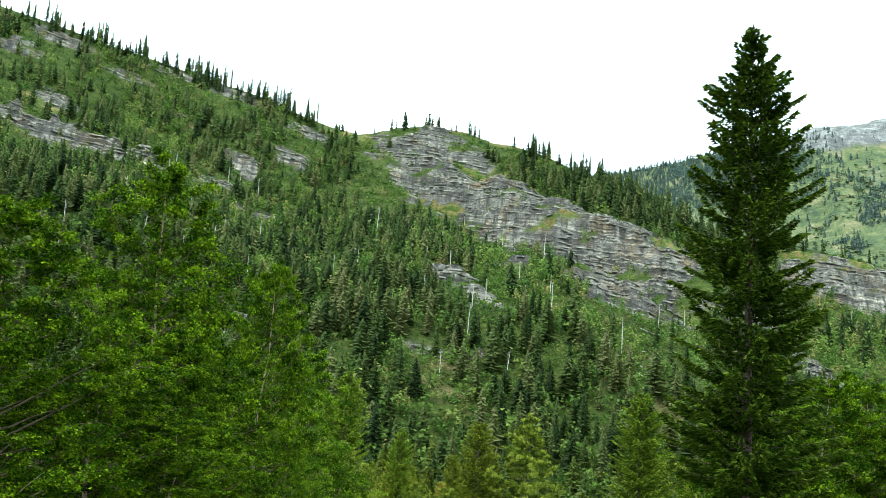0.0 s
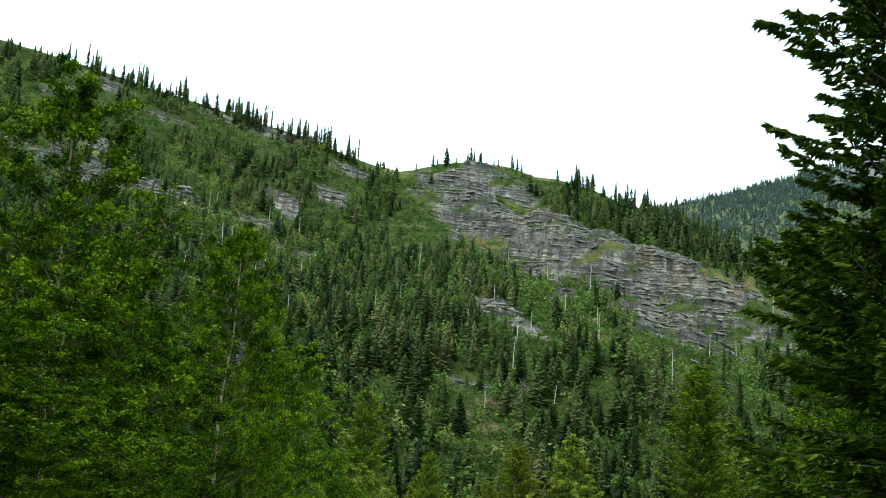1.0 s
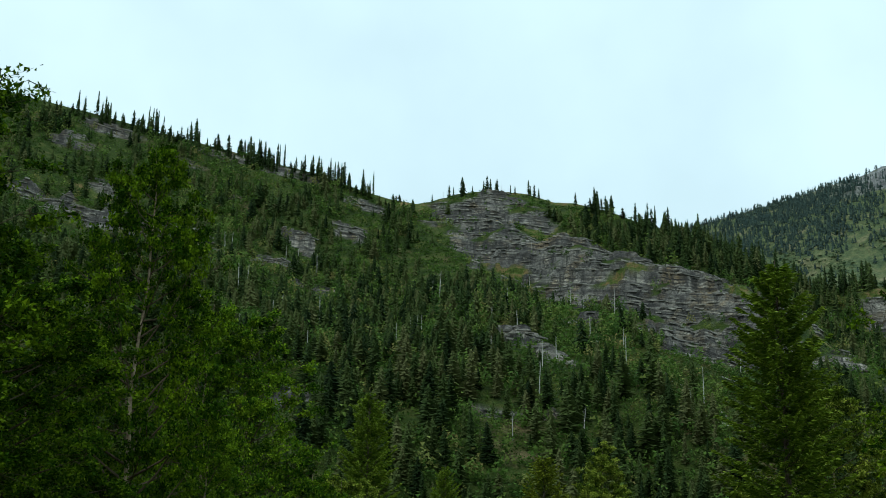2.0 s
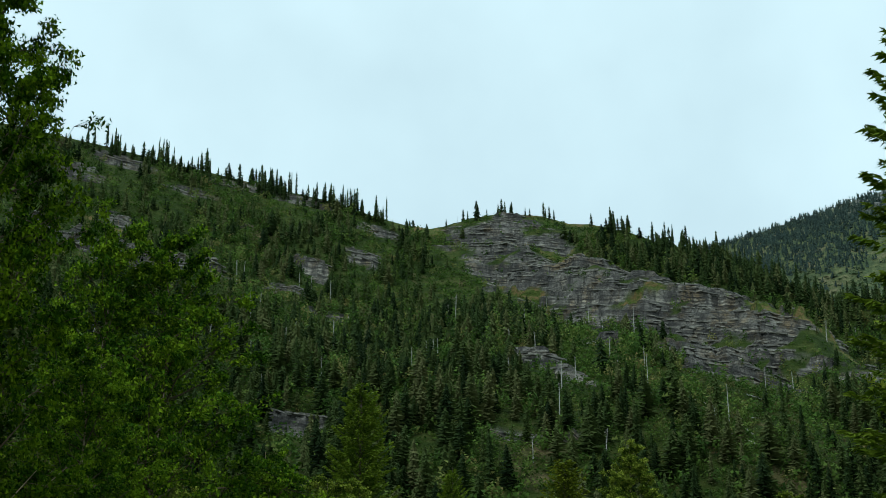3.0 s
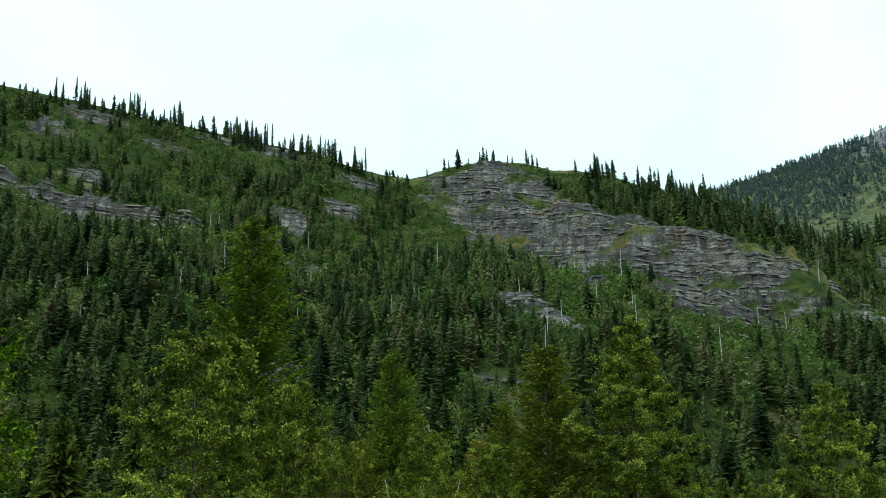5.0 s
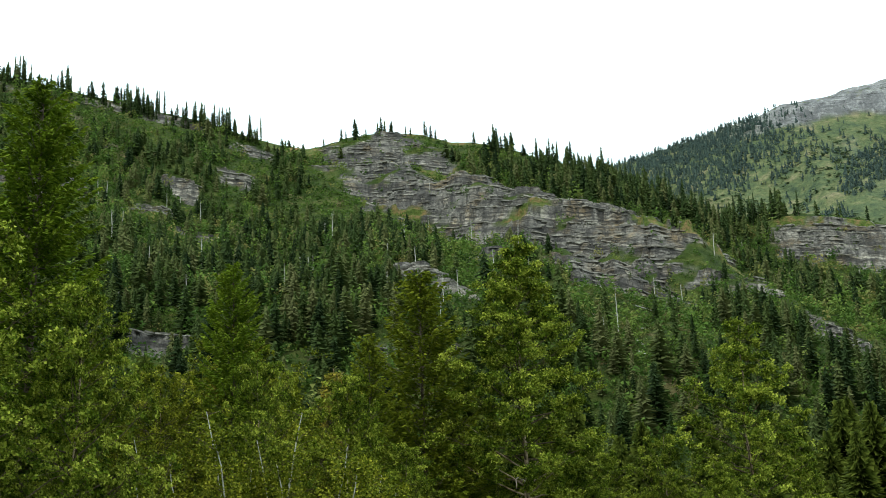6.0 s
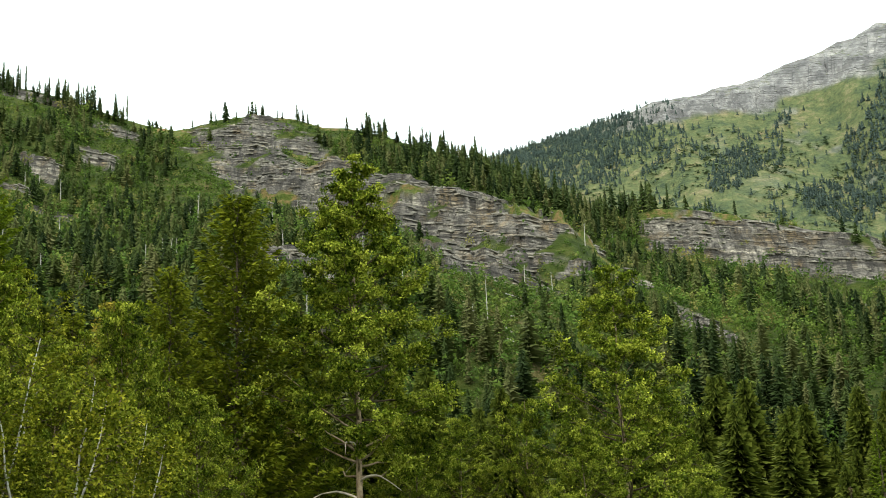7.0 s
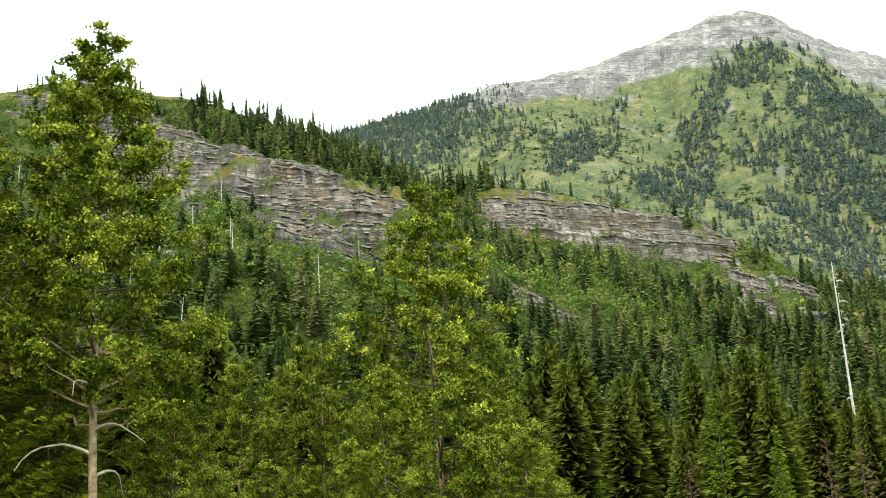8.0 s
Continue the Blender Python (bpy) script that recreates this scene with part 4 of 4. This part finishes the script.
# poplars and bushes by place, height and spread
for thing, base, rows in (
    (poplar_d, 16, [(-3.2, 131, 14.5, 0.85, 90), (2.0, 141, 13.4, 0.7, 10), (5.6, 147, 13.6, 0.85, 130), (8.3, 149, 10.5, 0.7, 250),
                    (22.2, 176, 13, 0.85, 75), (26.7, 178, 14.4, 0.85, 160), (33.5, 166, 8, 0.6, 20), (12.6, 63, 9.0, 0.6, 55), (13.4, 166, 12.0, 0.8, 300), (18.4, 165, 11.2, 0.8, 140)]),
    (poplar_e, 16, [(-7.8, 82, 16.3, 0.85, 70), (-6.5, 76, 10.5, 0.7, 310), (-4.6, 92, 11, 0.7, 200), (-9.6, 66, 12.5, 0.8, 20)]),
    (poplar_c, 19.4, [(-9, 52, 11, 0.85, 45), (-12, 60, 14, 0.9, 220), (11.6, 41, 9.5, 0.62, 15), (14.6, 45, 10.5, 0.7, 80), (13.4, 51, 11.5, 0.7, 190), (17.6, 50, 11.5, 0.75, 260), (-10.5, 46, 9.5, 0.8, 170), (-3.6, 88, 9.5, 0.6, 95), (-7.6, 70, 18.5, 0.75, 200), (-13, 42, 13.5, 0.95, 130), (-9.5, 62, 13.0, 0.9, 300), (16.0, 46, 9.0, 0.75, 100), (-14, 50, 9, 0.95, 10), (-11, 74, 10, 0.95, 120), (-8, 47, 7.5, 0.65, 250)]),
    (poplar_f, 16, [(-3, 146, 13.8, 1.0, 230), (-5.2, 143, 12, 0.9, 120), (3.4, 146, 11.5, 0.8, 310)]),
    (poplar_b, 21, [(-9, 140, 14, 0.85, 300), (10.5, 170, 13, 0.75, 20), (38, 185, 15, 0.85, 120), (27, 165, 11, 0.65, 210), (-14, 118, 15, 0.9, 33)]),
    (fir_a, 24, [(0, 148.5, 20, 0.95, 50), (10.8, 60, 11.7, 0.6, 80)]),
    (pine_a, 23, [(6.4, 160, 18.5, 0.75, 90), (1.5, 163, 17, 0.7, 140), (19, 180, 16, 0.7, 20), (-8, 152, 17, 0.7, 300), (12, 168, 13, 0.6, 200)]),
    (turning, 14.6, [(-1, 149, 14, 1.1, 80)]),
):
    for x, y, tall, wide, turn in rows:
        stand(thing, x, y, turn, tall / base, wide * (0.8 if y > 100 else 0.95))



def birch(seed, tall):
    """A clump of thin white stems that lean apart, bare below and leafy above."""
    g = np.random.default_rng(seed)
    top = new("birch_clump")
    crown, twigs = Cloth(), Cloth()
    for k in range(4):
        a, out = (k % 2) * 3.14 + g.normal(0, 0.5), g.uniform(0.15, 0.5) * tall
        foot, high = np.array([np.cos(a), np.sin(a), 0]) * g.uniform(0.2, 0.9), tall * g.uniform(0.7, 1.0)
        q = np.linspace(0, 1, 10)[:, None]
        pts = foot + np.array([np.cos(a), np.sin(a), 0]) * out * q ** 0.9 + np.array([0, 0, high]) * q + np.cumsum(g.normal(0, 0.09, (10, 3)), axis=0) * [1, 1, 0]
        stem = Cloth()
        tube(stem, pts, np.linspace(0.1, 0.015, 10) * g.uniform(0.6, 1.1), 6)
        part("stem", stem.mesh("stem", BIRCH_BARK, True), top)
        for _ in range(30):
            h = g.uniform(0.5, 1.0)
            p = np.array([np.interp(h, q[:, 0], pts[:, i]) for i in range(3)])
            b = g.uniform(0, 6.283)
            e = p + np.array([np.cos(b), np.sin(b), g.uniform(-0.1, 0.8)]) * g.uniform(0.5, 1.7) * (1.15 - 0.5 * h)
            tube(twigs, [p, (p + e) / 2 + [0, 0, 0.08], e], [0.02, 0.012, 0.005], 3)
            n = 60
            c = p + (e - p) * g.uniform(0.35, 1.1, (n, 1)) + g.normal(0, 0.2, (n, 3))
            t1 = g.normal(0, 1, (n, 3)) * [1, 1, 0.6] + [0, 0, -0.4]
            t1 *= g.uniform(0.06, 0.1, (n, 1)) / np.linalg.norm(t1, axis=1, keepdims=True)
            t2 = np.cross(t1, g.normal(0, 1, (n, 3)))
            t2 *= 0.05 / np.linalg.norm(t2, axis=1, keepdims=True)
            crown.add(np.stack([c - t1, c + t1 * 0.5 + t2, c + t1 * 0.6 - t2], 1).reshape(-1, 3), np.arange(n)[:, None] * 3 + [0, 1, 2], np.repeat(g.uniform(0, 0.5) + g.uniform(0, 0.5, n), 3))
    part("branchwork", twigs.mesh("branchwork", TWIG_BARK), top)["kind"] = "stuff"
    part("crown", crown.mesh("crown", LEAF_AMBER), top)
    return tagged(top, "clump of leaning white birch stems with sparse fading leaves", "tree", "birches beside the road")


birch_a = stand(birch(31, 11), 3.2, 137.5, first=True)
for x, y, size, turn in ((4.7, 139.4, 0.9, 15), (1.2, 139.0, 1.0, 175), (-0.6, 141, 0.95, 350)):
    stand(birch_a, x, y, turn, size)

# dark spruces behind the poplars
# those nearer than y 100 are added as dark fill behind the left poplars
for x, y, tall in ((-14, 172, 17), (-8, 168, 19), (-2, 175, 20), (4, 178, 18), (12.5, 178, 20), (17, 184, 17), (22, 190, 19), (27, 188, 17), (33, 192, 18), (39, 198, 19), (-20, 165, 18), (-27, 170, 20), (8, 186, 19),
                   (-15, 92, 12), (-12.5, 84, 11), (-17.5, 80, 11.5), (-20, 96, 13), (-10, 99, 11)):
    stand(dark_b, x, y, 47 * x, tall / 29, tall / 29 * 1.1)

# the dark stand of spruces
place = np.random.default_rng(17)
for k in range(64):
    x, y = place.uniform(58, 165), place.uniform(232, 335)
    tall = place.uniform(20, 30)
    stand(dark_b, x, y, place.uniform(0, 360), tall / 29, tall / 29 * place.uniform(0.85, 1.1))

for k in range(16):
    x = place.uniform(18, 62)
    tall = place.uniform(13, 20)
    stand(dark_a, x, 205 + place.uniform(0, 75) + 0.5 * (40 - x), place.uniform(0, 360), tall / 29, tall / 29 * 1.05)
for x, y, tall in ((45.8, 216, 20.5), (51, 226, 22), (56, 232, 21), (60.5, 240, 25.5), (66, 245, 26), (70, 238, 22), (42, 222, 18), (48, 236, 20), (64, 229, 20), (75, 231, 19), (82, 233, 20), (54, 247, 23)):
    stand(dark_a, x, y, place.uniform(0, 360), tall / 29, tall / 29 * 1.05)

DEAD_NEEDLES = leaf_material("dead_needles", [(0.2, (0.05, 0.035, 0.016)), (0.5, (0.13, 0.09, 0.04)), (0.8, (0.24, 0.17, 0.08))], 0.1, 0.8)
young = stand(spruce(41, 16.4, 2.0, 0.5, 6, 60, 0.2, FIR, "slender light green young fir before the dark stand", "young_fir", 0.05, "young firs before the stand", 0.2, 0.6, 3, 0.6, 0.4), 64.5, 209.6, first=True)
for x, y, tall in ((66.7, 204.4, 13.1), (51.3, 203.1, 9.2), (72.5, 214, 11.5)):
    stand(young, x, y, 50 * x, tall / 16.4)
brown = stand(spruce(42, 12.6, 2.2, 0.5, 5, 40, 0.2, DEAD_NEEDLES, "brown dying conifer before the dark stand", "dying_conifer", 0.1, "dying conifers before the stand", 0.45, 0.7, 3, 0.7, 0.4), 75.1, 211.2, first=True)
for x, y, tall in ((58.9, 204, 10.9), (62.4, 213, 9.5), (80, 214, 13)):
    stand(brown, x, y, 50 * x, tall / 12.6)
stand(poplar_d, 36, 172.4, 70, 8.4 / 16, 0.5)

# conifers along the skyline, and dead trunks on the slope
crest_kinds = [skyline_conifer(200 + k) for k in range(6)]
for k, ob in enumerate(crest_kinds):
    placed(ob, -20 + 30 * k, 1150, 13, first=True)
for k in range(375):
    x = place.uniform(-360, 300) if k % 3 == 0 else x + place.normal(0, 7)
    if (-105 < x < -40 and k % 8) or -40 < x < 85:
        continue
    yc = float(near_parts(x)[0])
    placed(crest_kinds[k % 6], x, yc - place.uniform(2, 20), (7 + 15 * place.random() ** 1.4) * (1.15 if x < -100 or x > 85 else 0.8), place.uniform(11, 26), place.uniform(0, 360))
for k, (x, tall) in enumerate(((-48, 8), (-33, 12), (-29, 9), (-12, 8), (-2, 12), (1, 16), (4, 13), (9, 11), (22, 9), (26, 8), (38, 16), (43, 13), (47, 11), (78, 12))):
    placed(crest_kinds[k % 6], x, float(near_parts(x)[0]) - 4, tall, tall * 1.1, 50 * k)
snags = [dead_snag(300 + k) for k in range(3)]
for k, (x, y, tall) in enumerate(((-97, 791, 20), (-65, 690, 16), (-28, 852, 26), (5, 685, 14), (-162, 696, 14), (-163, 589, 14), (-40, 746, 15), (37, 1023, 9), (102.2, 250, 37), (79.6, 240, 19), (78, 238, 14), (210, 880, 15), (-120, 760, 14), (-150, 1130, 11), (-215, 1118, 12), (-290, 1095, 13), (14, 1148, 8), (-38, 1146, 9), (128, 1062, 13), (150, 1050, 12), (205, 1030, 12), (-255, 1108, 11), (-10, 900, 14), (60, 700, 14), (-110, 640, 15), (-75, 720, 13), (20, 760, 12), (160, 760, 12), (250, 960, 14), (300, 880, 13))):
    placed(snags[k % 3], x, y, tall, min(tall, 16) if y > 300 else tall * 0.33, 40 * k, first=k < 3)


for k in range(44):
    x, y = place.uniform(-190, 150), place.uniform(600, 960)
    if float(rock_mask(np.array([x]), np.array([y]))[0][0]) < 0.3:
        placed(snags[k % 3], x, y, place.uniform(11, 20), 13, place.uniform(0, 360))


def fallen_log(seed, length):
    """A bleached trunk lying on the slope."""
    g = np.random.default_rng(seed)
    top = new("fallen_log")
    stem = Cloth()
    tube(stem, [(-length / 2, 0, 0), (0, g.normal(0, 0.15), 0.08), (length / 2, 0, 0)], [0.38, 0.3, 0.14], 8)
    trunk = part("trunk", stem.mesh("trunk", DEAD_WOOD), top)
    for _ in range(4):
        at, stub = g.uniform(-0.3, 0.45) * length, Cloth()
        tube(stub, [(at, 0, 0), (at + 0.4, g.normal(0, 0.6), g.uniform(0.6, 1.4))], [0.09, 0.03], 4)
        part("stub", stub.mesh("stub", DEAD_WOOD), trunk)
    return tagged(top, "bleached fallen trunk lying across the brushy slope", "log", "fallen trunks on the slope")


for k, (x, y, length, turn) in enumerate(((108, 632, 13, 150), (112, 640, 9, 120), (99, 668, 14, 160), (120, 660, 8, 40), (128, 700, 10, 15), (92, 690, 9, 170))):
    a = radians(turn)
    dx, dy = math.cos(a) * 4, math.sin(a) * 4
    rise = math.degrees(math.atan2(float(height(x + dx, y + dy) - height(x - dx, y - dy)), 8))
    fallen_log(400 + k, length).matrix_basis = pose(x, y, float(height(x, y)) + 0.3, 0, 0, turn) @ pose(0, 0, 0, 0, -rise, 0)
